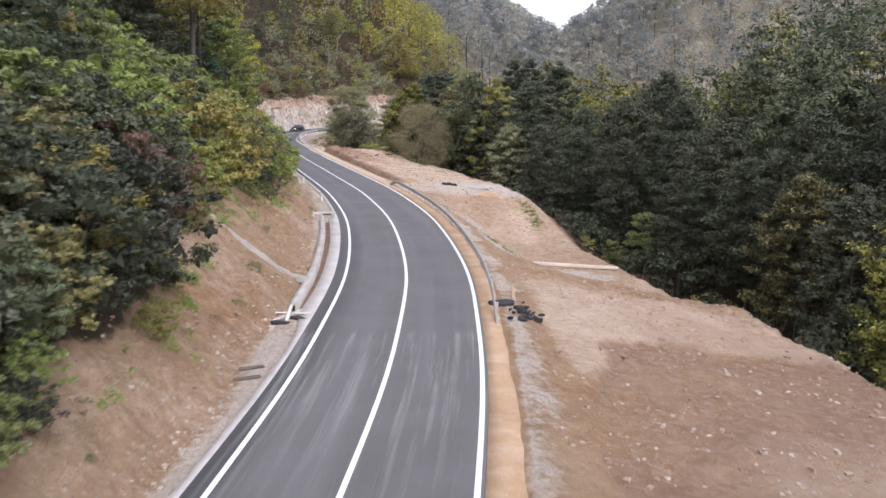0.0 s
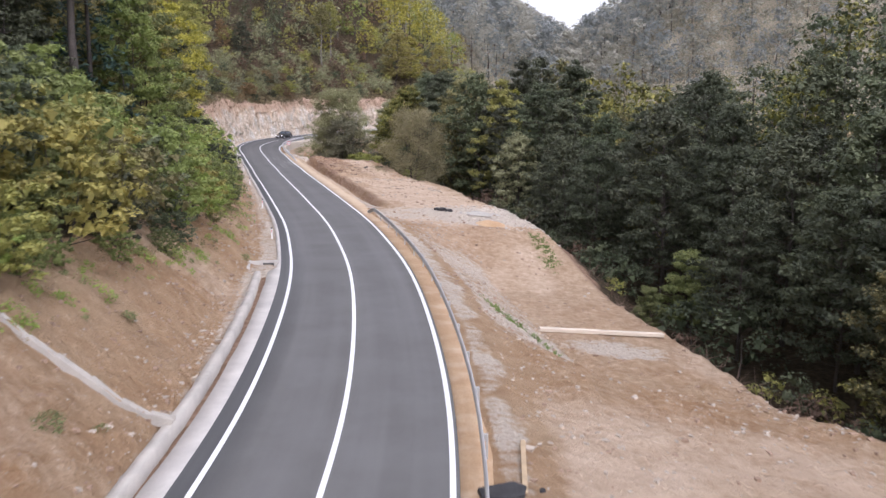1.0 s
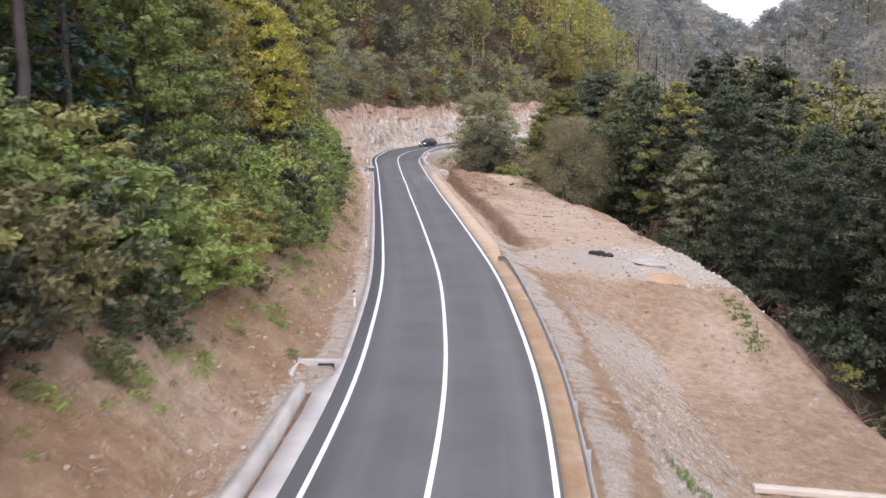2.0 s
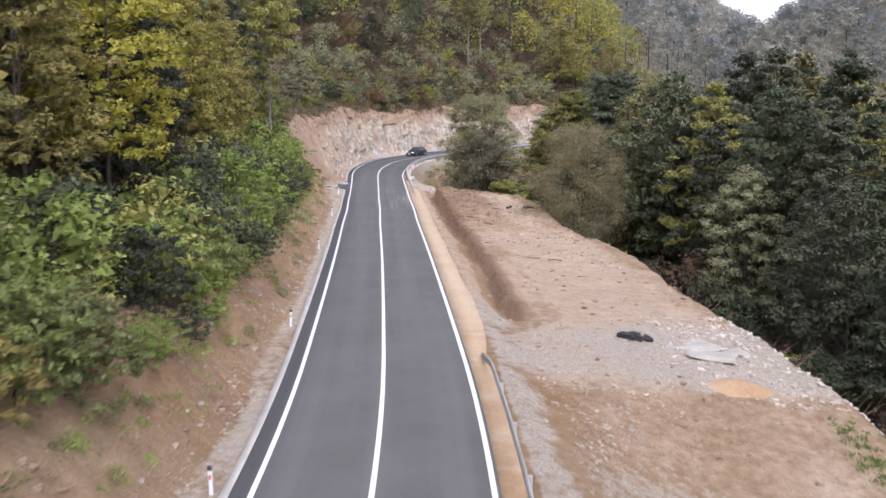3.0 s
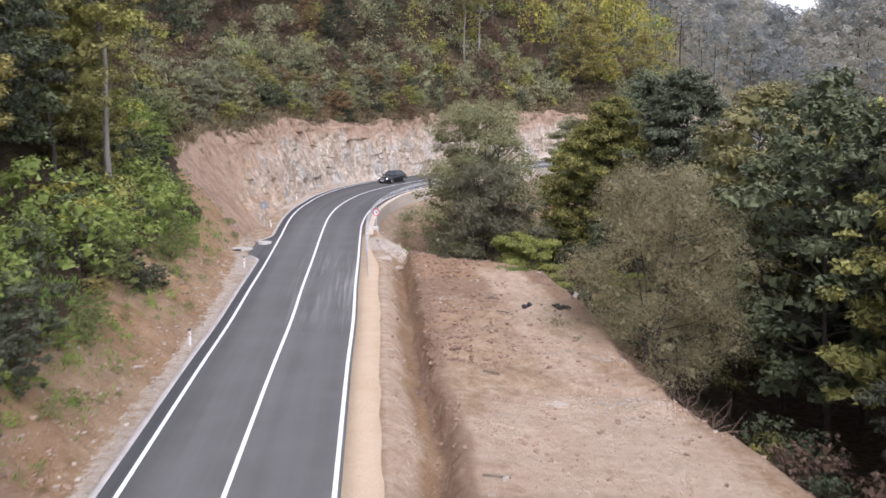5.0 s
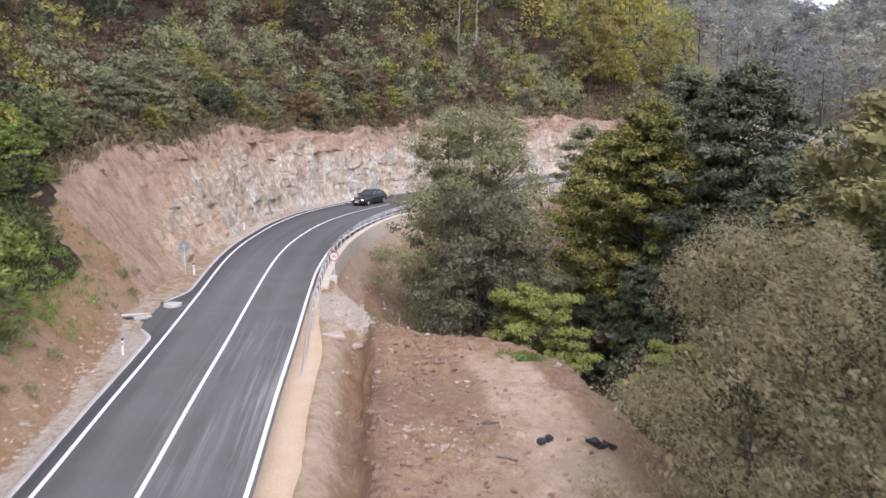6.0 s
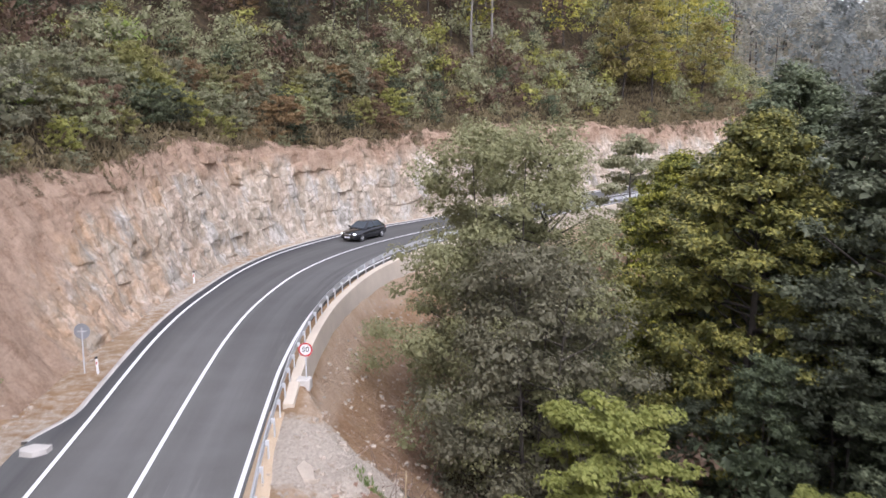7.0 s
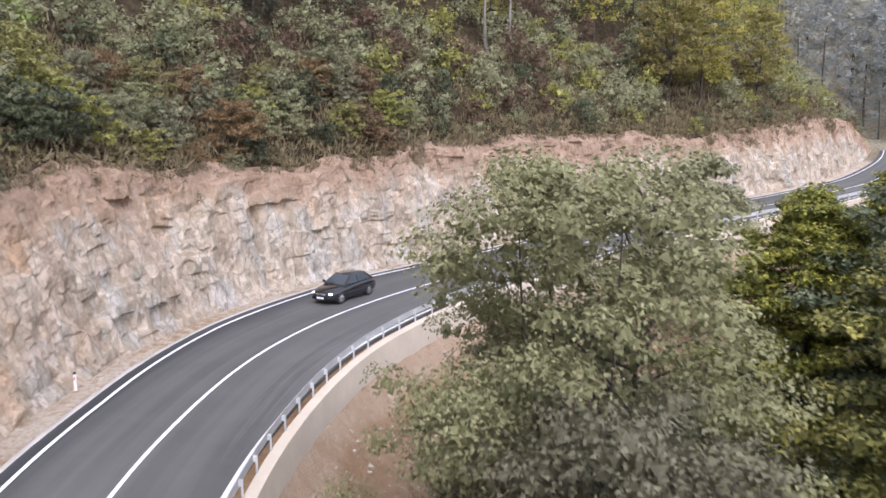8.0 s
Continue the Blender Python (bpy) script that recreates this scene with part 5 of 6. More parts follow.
MODEL_POST = None
for u, d, lean in ((85.3, -4.3, 1), (104.5, -4.35, -2), (127.8, -4.5, 1), (147.4, -4.45, 0), (167.2, -4.55, -1), (185.6, -4.75, 2), (203.4, -5.7, 0), (223.9, -6.9, 1), (243.5, -6.4, 0)):
    x, y, _ = at(u, d)
    m = pose(x, y, surface(x, y), lean, -lean, heading(u))
    if MODEL_POST is None:
        MODEL_POST = delineator(u, d)
        MODEL_POST.matrix_world = m
    else:
        copy_thing(MODEL_POST, m)


def disc(bm, r, y0, y1, segments=36):
    a = [(r * math.cos(2 * math.pi * i / segments), r * math.sin(2 * math.pi * i / segments)) for i in range(segments)]
    f = [bm.verts.new((x, y0, z)) for x, z in a]
    k = [bm.verts.new((x, y1, z)) for x, z in a]
    bm.faces.new(f)
    bm.faces.new(k[::-1])
    for i in range(segments):
        bm.faces.new((f[i], k[i], k[(i + 1) % segments], f[(i + 1) % segments]))
    return bm


def speed_sign():
    sign = new("speed_limit_sign")
    x, y, z = at(183.6, 4.62)
    sign.matrix_world = pose(x, y, z, 0, 0, 8)
    part("pole", rod(bmesh.new(), (0, 0.03, -0.4), (0, 0.03, 1.72), 0.032, 0.032, 10), STEEL, sign)
    part("base", box(bmesh.new(), pose(-0.1, 0, -0.1), (0.62, 0.62, 0.5), 0.04), CONCRETE, sign, "pale concrete base block")
    plate = part("plate", disc(bmesh.new(), 0.31, -0.012, 0.0), SIGN_WHITE, sign)
    plate.matrix_basis = pose(0, 0, 1.42)
    b = bmesh.new()
    n = 40
    rings = []
    for r, yy in ((0.31, -0.016), (0.238, -0.016)):
        rings.append([b.verts.new((r * math.cos(2 * math.pi * i / n), yy, r * math.sin(2 * math.pi * i / n))) for i in range(n)])
    for i in range(n):
        b.faces.new((rings[0][i], rings[1][i], rings[1][(i + 1) % n], rings[0][(i + 1) % n]))
    part("red_ring", b, RED, plate, "red border ring")
    font = bpy.data.curves.new("digits", "FONT")
    font.body, font.align_x, font.align_y, font.size, font.extrude = "50", "CENTER", "CENTER", 0.33, 0.002
    tmp = bpy.data.objects.new("digits", font)
    me = bpy.data.meshes.new_from_object(tmp)
    me.materials.append(SIGN_BLACK)
    digits = new("digits", me)
    digits.parent = plate
    digits.matrix_basis = pose(0, -0.018, 0, 90)
    bpy.data.objects.remove(tmp)
    tagged(digits, "black digits")
    tagged(sign, "round white speed limit sign with red ring, reading 50", "road sign")


def blank_sign():
    sign = new("round_sign")
    x, y, z = -36.7, 184.4, -2.62
    sign.matrix_world = pose(x, y, z, 0, 0, 190)
    part("pole", rod(bmesh.new(), (0, 0.03, -0.4), (0, 0.03, 2.1), 0.03, 0.03, 10), STEEL, sign)
    part("plate", disc(bmesh.new(), 0.36, -0.012, 0.0), SIGN_BACK, sign).matrix_basis = pose(0, 0, 1.95)
    part("bracket", box(bmesh.new(), pose(0, 0.02, 1.95), (0.4, 0.03, 0.05), 0.004), STEEL, sign)
    tagged(sign, "round road sign seen from its bare grey back", "road sign")


speed_sign()
blank_sign()


# ---- the car ----
def build_car():
    car = new("car")
    x, y, z = at(220.3, -2.05, 0.022)
    car.matrix_world = pose(x, y, z, 0, 0, heading(220.3) + 180)
    # the car's front looks along +y of its own space; sections run from tail to nose: (y, half width, sill, belt height)
    body = bmesh.new()
    stations = ((-2.16, 0.62, 0.42, 0.70), (-2.10, 0.76, 0.30, 0.88), (-1.75, 0.83, 0.22, 0.95), (-0.9, 0.87, 0.20, 0.96), (0.2, 0.87, 0.20, 0.95), (0.95, 0.86, 0.20, 0.92),
                (1.55, 0.84, 0.22, 0.84), (1.95, 0.78, 0.24, 0.74), (2.12, 0.66, 0.30, 0.64), (2.19, 0.50, 0.36, 0.54))
    rings = []
    for yy, w, lo, hi in stations:
        mid = (lo + hi) / 2
        ring = [(-w * 0.92, lo), (-w, lo + 0.10), (-w * 1.0, mid + 0.05), (-w * 0.95, hi - 0.06), (-w * 0.82, hi), (0, hi + 0.03), (w * 0.82, hi), (w * 0.95, hi - 0.06), (w, mid + 0.05), (w, lo + 0.10), (w * 0.92, lo)]
        rings.append([body.verts.new((a, yy, b)) for a, b in ring])
    for r, q in zip(rings[:-1], rings[1:]):
        for i in range(len(r)):
            body.faces.new((r[i], r[(i + 1) % len(r)], q[(i + 1) % len(r)], q[i]))
    body.faces.new(rings[0])
    body.faces.new(rings[-1][::-1])
    bmesh.ops.recalc_face_normals(body, faces=body.faces[:])
    part("body", body, CAR_PAINT, car, "glossy black body", True)
    cabin = bmesh.new()
    low = [(-0.78, -1.95), (0.78, -1.95), (0.80, 1.02), (-0.80, 1.02)]
    high = [(-0.55, -1.25), (0.55, -1.25), (0.58, 0.12), (-0.58, 0.12)]
    a = [cabin.verts.new((p, q, 0.93)) for p, q in low]
    b = [cabin.verts.new((p, q, 1.45 if i < 2 else 1.46)) for i, (p, q) in enumerate(high)]
    for i in range(4):
        cabin.faces.new((a[i], a[(i + 1) % 4], b[(i + 1) % 4], b[i]))
    cabin.faces.new(b)
    bmesh.ops.bevel(cabin, geom=[e for e in cabin.edges], offset=0.05, segments=2, affect="EDGES")
    part("roof", cabin, CAR_PAINT, car, smooth=True)

    def pane(name, four, label):
        g = bmesh.new()
        vs = [g.verts.new(p) for p in four]
        f = g.faces.new(vs)
        f.normal_update()
        bmesh.ops.solidify(g, geom=[f], thickness=-0.012)
        part(name, g, GLASS_DARK, car, label)
    pane("windscreen", ((-0.68, 0.925, 1.00), (0.68, 0.925, 1.00), (0.53, 0.21, 1.42), (-0.53, 0.21, 1.42)), "dark reflecting windscreen")
    pane("rear_window", ((0.64, -1.87, 1.00), (-0.64, -1.87, 1.00), (-0.50, -1.33, 1.41), (0.50, -1.33, 1.41)), "dark rear window")
    for s in (-1, 1):
        for y0, y1, t0, t1 in ((-0.28, 0.72, -0.26, 0.12), (-1.45, -0.36, -1.12, -0.34)):
            four = ((s * 0.805, y0, 1.0), (s * 0.805, y1, 1.0), (s * 0.615, t1, 1.38), (s * 0.615, t0, 1.38))
            pane("side_window", four if s > 0 else four[::-1], "dark side window")
        w0 = bmesh.new()
        disc(w0, 0.31, -0.10, 0.10, 24)
        for fy in (-1.30, 1.36):
            g = bmesh.new()
            disc(g, 0.31, -0.10, 0.10, 24)
            bmesh.ops.bevel(g, geom=g.edges[:], offset=0.02, segments=1, affect="EDGES")
            tyre = part("tyre", g, RUBBER, car, "black tyre")
            tyre.matrix_basis = pose(s * 0.78, fy, 0.31, 0, 0, 90)
            g = bmesh.new()
            disc(g, 0.20, -0.112, 0.112, 16)
            part("rim", g, CHROME, tyre, "silver wheel rim")
        w0.free()
        g = bmesh.new()
        bmesh.ops.create_uvsphere(g, u_segments=14, v_segments=8, radius=1.0, matrix=pose(s * 0.60, 2.03, 0.64, 0, 0, -s * 22) @ Matrix.Diagonal((0.13, 0.08, 0.06, 1)))
        part("headlight", g, HEADLIGHT, car, "lit white headlight", True)
        g = box(bmesh.new(), pose(s * 0.96, 0.66, 1.02), (0.20, 0.10, 0.14), 0.03)
        part("mirror", g, CAR_PAINT, car, "black door mirror")
        part("tail_light", box(bmesh.new(), pose(s * 0.62, -2.12, 0.76, 0, 0, s * 10), (0.24, 0.08, 0.14), 0.02), RED, car, "red tail light")
    part("grille", box(bmesh.new(), pose(0, 2.16, 0.60), (0.66, 0.06, 0.12), 0.015), CHROME, car, "grey chromed grille")
    part("bumper", box(bmesh.new(), pose(0, 2.12, 0.38), (1.28, 0.18, 0.20), 0.05), CAR_PAINT, car)
    part("number_plate", box(bmesh.new(), pose(0, 2.215, 0.40), (0.50, 0.02, 0.11), 0.004), SIGN_WHITE, car, "white plate without characters")
    part("wiper", rod(bmesh.new(), (-0.4, 0.93, 1.0), (0.25, 0.88, 1.03), 0.012, 0.008, 5), BLACK_PLASTIC, car)
    return tagged(car, "small black car with lit headlights on the asphalt lane", "car")


build_car()


# ---- drains and concrete ----
def lumpy(bm, amount, seed):
    r = random.Random(seed)
    for v in bm.verts:
        v.co += Vector((r.uniform(-1, 1), r.uniform(-1, 1), r.uniform(-1, 1))) * amount
    return bm


def slab(name, x, y, size, turn, tip, mat, label, category, group="", lift=0.0, rough=0.04, seed=1):
    """A broken flat piece lying on the ground."""
    b = bmesh.new()
    r = random.Random(seed * 31 + int(abs(x) * 10))
    n = r.choice((4, 5, 5, 6)) if size[0] < 1.8 else r.choice((8, 9, 10))
    out = [(size[0] / 2 * math.cos(2 * math.pi * (i + r.uniform(-0.25, 0.25)) / n + 0.4) * r.uniform(0.7, 1.3), size[1] / 2 * math.sin(2 * math.pi * (i + r.uniform(-0.25, 0.25)) / n + 0.4) * r.uniform(0.7, 1.3)) for i in range(n)]
    low, high = [b.verts.new((p, q, 0)) for p, q in out], [b.verts.new((p * 0.95, q * 0.95, size[2])) for p, q in out]
    for i in range(n):
        b.faces.new((low[i], low[(i + 1) % n], high[(i + 1) % n], high[i]))
    b.faces.new(high)
    b.faces.new(low[::-1])
    lumpy(b, rough * 0.6, seed)
    ob = part(name, b, mat)
    ob.matrix_world = pose(x, y, surface(x, y) - 0.03 + lift, tip, tip * 0.5, turn)
    return tagged(ob, label, category, group)


def bar(name, a, b, wide, high, mat, label, category, lift=(0.02, 0.02), group=""):
    """A straight board or beam between two places on the ground."""
    p, q = (Vector((x, y, surface(x, y) + h + high / 2)) for (x, y), h in zip((a, b), lift))
    ob = part(name, box(bmesh.new(), Matrix.Identity(4), (wide, (q - p).length, high), min(wide, high) * 0.12), mat)
    ob.matrix_world = Matrix.Translation((p + q) / 2) @ (q - p).to_track_quat("Y", "Z").to_matrix().to_4x4()
    return tagged(ob, label, category, group)


def build_drains():
    pts = [(-6.75, 47.0), (-7.5, 47.0), (-8.3, 46.95), (-9.1, 46.85), (-10.0, 46.7), (-10.7, 46.55), (-11.4, 46.4), (-12.4, 46.2), (-13.4, 46.0)]
    path = [Vector((x, y, surface(x, y) + 0.07)) for x, y in pts]
    path[0].z = float(road_z(46.9)) + 0.22
    chute = new("drain_chute")
    chute.matrix_world = pose(*path[0])
    inv = chute.matrix_world.inverted()
    half_pipe = ((-0.18, -0.22), (-0.18, 0.08), (-0.13, 0.08), (-0.08, -0.05), (0.08, -0.05), (0.13, 0.08), (0.18, 0.08), (0.18, -0.22))
    for p, q in zip(path[:-1], path[1:]):
        way = (q - p).normalized()
        lift = Vector((0, 0, 0.03))
        part("channel_piece", sweep(bmesh.new(), [inv @ (p - lift), inv @ (q - way * 0.03 + lift)], half_pipe), CONCRETE_OLD, chute)
    tagged(chute, "pale concrete half-pipe drain chute stepping down the earth bank", "drain")
    box_ = new("culvert_head")
    x, y, z = at(74.6, -4.75)
    box_.matrix_world = pose(x, y, z, 0, 0, heading(74.6))
    part("headwall", box(bmesh.new(), pose(0.0, 0.35, -0.10), (1.7, 0.22, 0.55), 0.02), CONCRETE, box_)
    part("side_wall", box(bmesh.new(), pose(-0.85, -0.45, -0.15), (0.18, 1.4, 0.5), 0.02), CONCRETE, box_)
    # black plate painted in for the shade inside the pipe; no hole
    part("mouth_shade_plate", box(bmesh.new(), pose(0.25, 0.228, -0.12), (0.62, 0.03, 0.34), 0.01), BLACK_PLASTIC, box_, "black plate for the shaded pipe mouth")
    tagged(box_, "small concrete culvert head at the end of the ditch", "culvert")
    grate = new("roadside_drain")
    x, y, z = at(174.4, -5.55)
    grate.matrix_world = pose(x, y, z, 0, 0, heading(174.4) + 12)
    part("edge_beam", box(bmesh.new(), pose(-1.1, 0.22, 0.0), (3.3, 0.20, 0.22), 0.02), CONCRETE, grate)
    part("channel", box(bmesh.new(), pose(-0.9, -0.10, -0.06), (2.9, 0.44, 0.10), 0.01), OLD_ASPHALT, grate, "dark channel floor")
    part("kerb_stone", box(bmesh.new(), pose(0.2, -0.42, 0.0), (0.9, 0.18, 0.18), 0.02), CONCRETE, grate)
    tagged(grate, "pale concrete drain beam across the pull-in", "drain")


build_drains()
slab("broken_slab", -33.25, 175.35, (1.3, 0.7, 0.18), 30, 3, CONCRETE, "pale broken concrete slab on the dark asphalt", "concrete slab", lift=0.22, seed=3)
bar("concrete_beam", (6.6, 74.5), (14.2, 75.9), 0.36, 0.24, CONCRETE_TAN, "long pale concrete beam lying on the bare ground", "concrete beam", (-0.04, 0.08))
slab("flat_stone", -23.5, 175.6, (1.7, 0.6, 0.16), -55, 3, STONE, "white flat stone slab below the verge", "stone", seed=6)
for i, (x, y, a, b, t) in enumerate(((3.2, 105.6, 2.2, 1.7, 10), (4.9, 105.0, 1.6, 1.3, 50), (3.9, 103.8, 2.2, 1.0, -20))):
    slab("broken_slab", x, y, (a * 1.25, b * 1.25, 0.06), t, 1, CONCRETE_OLD, "pale broken concrete slab among grey rubble", "concrete slab", "broken slabs on the gravel", lift=0.02, seed=10 + i)
slab("asphalt_slab", 2.85, 42.3, (1.3, 1.0, 0.10), 10, 3, OLD_ASPHALT, "large flat slab of old dark asphalt beside the guardrail", "asphalt slab", "asphalt rubble beside the guardrail", 0.05, seed=19)
pile = random.Random(8)
for i in range(26):
    x, y, s = 3.55 + pile.gauss(0, 0.38), 40.6 + pile.gauss(0, 0.75), pile.uniform(0.14, 0.48)
    slab("asphalt_slab", max(x, 2.75), y, (s, s * pile.uniform(0.5, 0.9), 0.10), pile.uniform(0, 360), pile.uniform(-28, 28), OLD_ASPHALT, "broken piece of old dark asphalt in a heap beside the guardrail", "asphalt slab", "asphalt rubble beside the guardrail", pile.uniform(0.02, 0.22), seed=20 + i)
for i, (x, y, a, b, t, tip) in enumerate(((0.2, 106.0, 0.8, 0.5, 10, 14), (0.9, 105.8, 0.6, 0.45, 60, 26), (1.3, 106.0, 0.5, 0.35, -20, 34), (0.7, 106.3, 0.7, 0.3, 5, 20), (0.55, 105.75, 0.35, 0.3, 40, 30))):
    slab("asphalt_slab", x, y, (a, b, 0.22), t, tip, OLD_ASPHALT, "broken lump of old black asphalt on bare ground", "asphalt slab", "asphalt lumps on the gravel", 0.05, seed=40 + i)
for i, (x, y, a, b, t) in enumerate(((-11.2, 159.7, 0.45, 0.3, 20), (-10.95, 159.85, 0.3, 0.25, 70), (-9.3, 159.75, 0.6, 0.35, -25), (-8.9, 159.55, 0.5, 0.3, 20), (-8.6, 159.4, 0.35, 0.3, 60))):
    slab("rubber_scrap", x, y, (a, b, 0.22), t, 14, RUBBER, "crumpled black rubber scrap on the bare ground", "rubber scrap", "rubber scraps on the bare ground", 0.0, 0.09, 60 + i)
bar("board", (3.25, 42.4), (3.45, 46.0), 0.14, 0.05, WOOD, "raw timber board lying on the gravel", "board", (0.05, 0.12))
bar("board", (-7.1, 31.8), (-6.3, 32.2), 0.22, 0.05, WOOD_DARK, "dark weathered board on the verge", "board", (0.03, 0.03), "boards on the verge")
bar("board", (-7.0, 30.6), (-6.2, 31.0), 0.22, 0.05, WOOD_DARK, "dark weathered board on the verge", "board", (0.03, 0.03), "boards on the verge")
bar("board", (-7.1, 38.6), (-6.3, 41.6), 0.12, 0.10, WOOD_PALE, "pale painted board propped on rubble", "board", (0.1, 0.4), "boards in the rubble by the ditch")
bar("board", (-6.6, 39.0), (-6.5, 39.7), 0.14, 0.09, WOOD_PALE, "pale painted board standing on end in rubble", "board", (0.0, 0.5), "boards in the rubble by the ditch")
bar("board", (-7.2, 39.7), (-5.7, 40.0), 0.10, 0.06, WOOD_PALE, "pale painted board lying across rubble", "board", (0.22, 0.2), "boards in the rubble by the ditch")
for i, (x, y, a, b, t) in enumerate(((-6.8, 38.6, 0.9, 0.4, 20), (-6.2, 39.4, 1.0, 0.4, -30), (-7.0, 40.2, 0.6, 0.4, 60))):
    slab("asphalt_slab", x, y, (a, b, 0.12), t, 8, OLD_ASPHALT, "broken slab of dark asphalt beside the ditch", "asphalt slab", "asphalt rubble by the ditch", 0.03, seed=70 + i)


for i, (x, y, a, b, t) in enumerate(((-0.5, 127.1, 0.8, 0.45, 15), (-1.0, 127.6, 0.45, 0.35, 60), (0.1, 126.6, 0.5, 0.3, -30), (-8.2, 142.3, 0.9, 0.5, 20), (-22.5, 171.3, 1.5, 0.9, 10), (-22.0, 173.2, 1.1, 0.6, 40))):
    slab("stone_slab", x, y, (a, b, 0.14), t, 4, STONE, "pale flat broken stone half sunk in bare earth", "stone", "flat stones on the bare earth", 0.02, seed=90 + i)
for i, (x, y, ln, t) in enumerate(((-9.6, 133.4, 0.9, 5), (-11.3, 145.2, 0.8, -12), (-6.1, 128.9, 1.3, 4), (-4.4, 128.7, 1.0, -6), (-13.2, 160.7, 0.7, 30), (-12.2, 157.4, 0.8, -15))):
    dx, dy = ln / 2 * math.cos(math.radians(t)), ln / 2 * math.sin(math.radians(t))
    bar("stick", (x - dx, y - dy), (x + dx, y + dy), 0.07, 0.06, WOOD_DARK, "dark dead stick lying on the bare earth", "stick", (0.0, 0.02), "sticks on the bare earth")


def sand_heap(x, y, wide, high):
    """A low heap of spilt sand with an uneven outline."""
    ring, turn = np.meshgrid(np.linspace(0, 1, 9), np.linspace(0, 2 * np.pi, 25), indexing="ij")
    edge = 1 + 0.25 * fbm(np.cos(turn), np.sin(turn), 0.7, 3, 5)
    px, py = x + ring * edge * wide * np.cos(turn), y + 0.6 * ring * edge * wide * np.sin(turn)
    pz = ground_height(px, py)[0] + high * (1 - ring**2) - 0.03 + 0.05 * fbm(px, py, 0.5, 2, 9) * (1 - ring)
    me = array_mesh("sand_mound", np.stack((px, py, pz), -1).reshape(-1, 3), grid_faces(9, 25), SAND, True)
    tagged(new("sand_mound", me), "low mound of orange sand on the grey gravel", "sand")


sand_heap(4.69, 100.32, 1.35, 0.28)


def stake(x, y, high, lean):
    ob = part("stake", rod(bmesh.new(), (0, 0, -0.4), (lean, 0, high), 0.035, 0.028, 6), WOOD)
    ob.matrix_world = pose(x, y, surface(x, y))
    tagged(ob, "thin raw timber stake at the foot of the slope", "stake")


stake(-20.4, 176.4, 1.7, 0.08)
b = rod(bmesh.new(), (0, 0, 0), (0.25, 0.1, 0.55), 0.16, 0.15, 14)
pipe = part("pipe_stub", b, CONCRETE)
pipe.matrix_world = pose(-8.6, 165.4, surface(-8.6, 165.4) - 0.25)
tagged(pipe, "short pale concrete pipe stub at the rim of the slope", "pipe")


# ---- stones, grass and weeds ----
def stone_shapes():
    b = bmesh.new()
    bmesh.ops.create_cube(b, size=1.5)
    bmesh.ops.triangulate(b, faces=b.faces[:])
    b.verts.ensure_lookup_table()
    v = np.array([tuple(p.co) for p in b.verts])
    f = np.array([[q.index for q in p.verts] for p in b.faces])
    b.free()
    r = np.random.default_rng(5)
    return [(v * r.uniform(0.55, 1.2, (len(v), 1)) * np.array((1.0, r.uniform(0.6, 0.9), r.uniform(0.35, 0.65))), f) for _ in range(6)]


def scatter(x, y, r, sizes, name, mat, label, category):
    shapes = stone_shapes()
    z = ground_height(x, y)[0]
    vs, fs, off = [], [], 0
    for px, py, pz, s in zip(x, y, z, sizes):
        v, f = shapes[r.integers(6)]
        t = r.uniform(0, 6.28)
        m = np.array(((math.cos(t), -math.sin(t), 0), (math.sin(t), math.cos(t), 0), (0, 0, 1)))
        vs.append(v @ m.T * s + np.array((px, py, pz + 0.12 * s)))
        fs.append(f + off)
        off += len(v)
    tagged(new(name, array_mesh(name, np.vstack(vs), np.vstack(fs), mat)), label, category, kind="stuff")


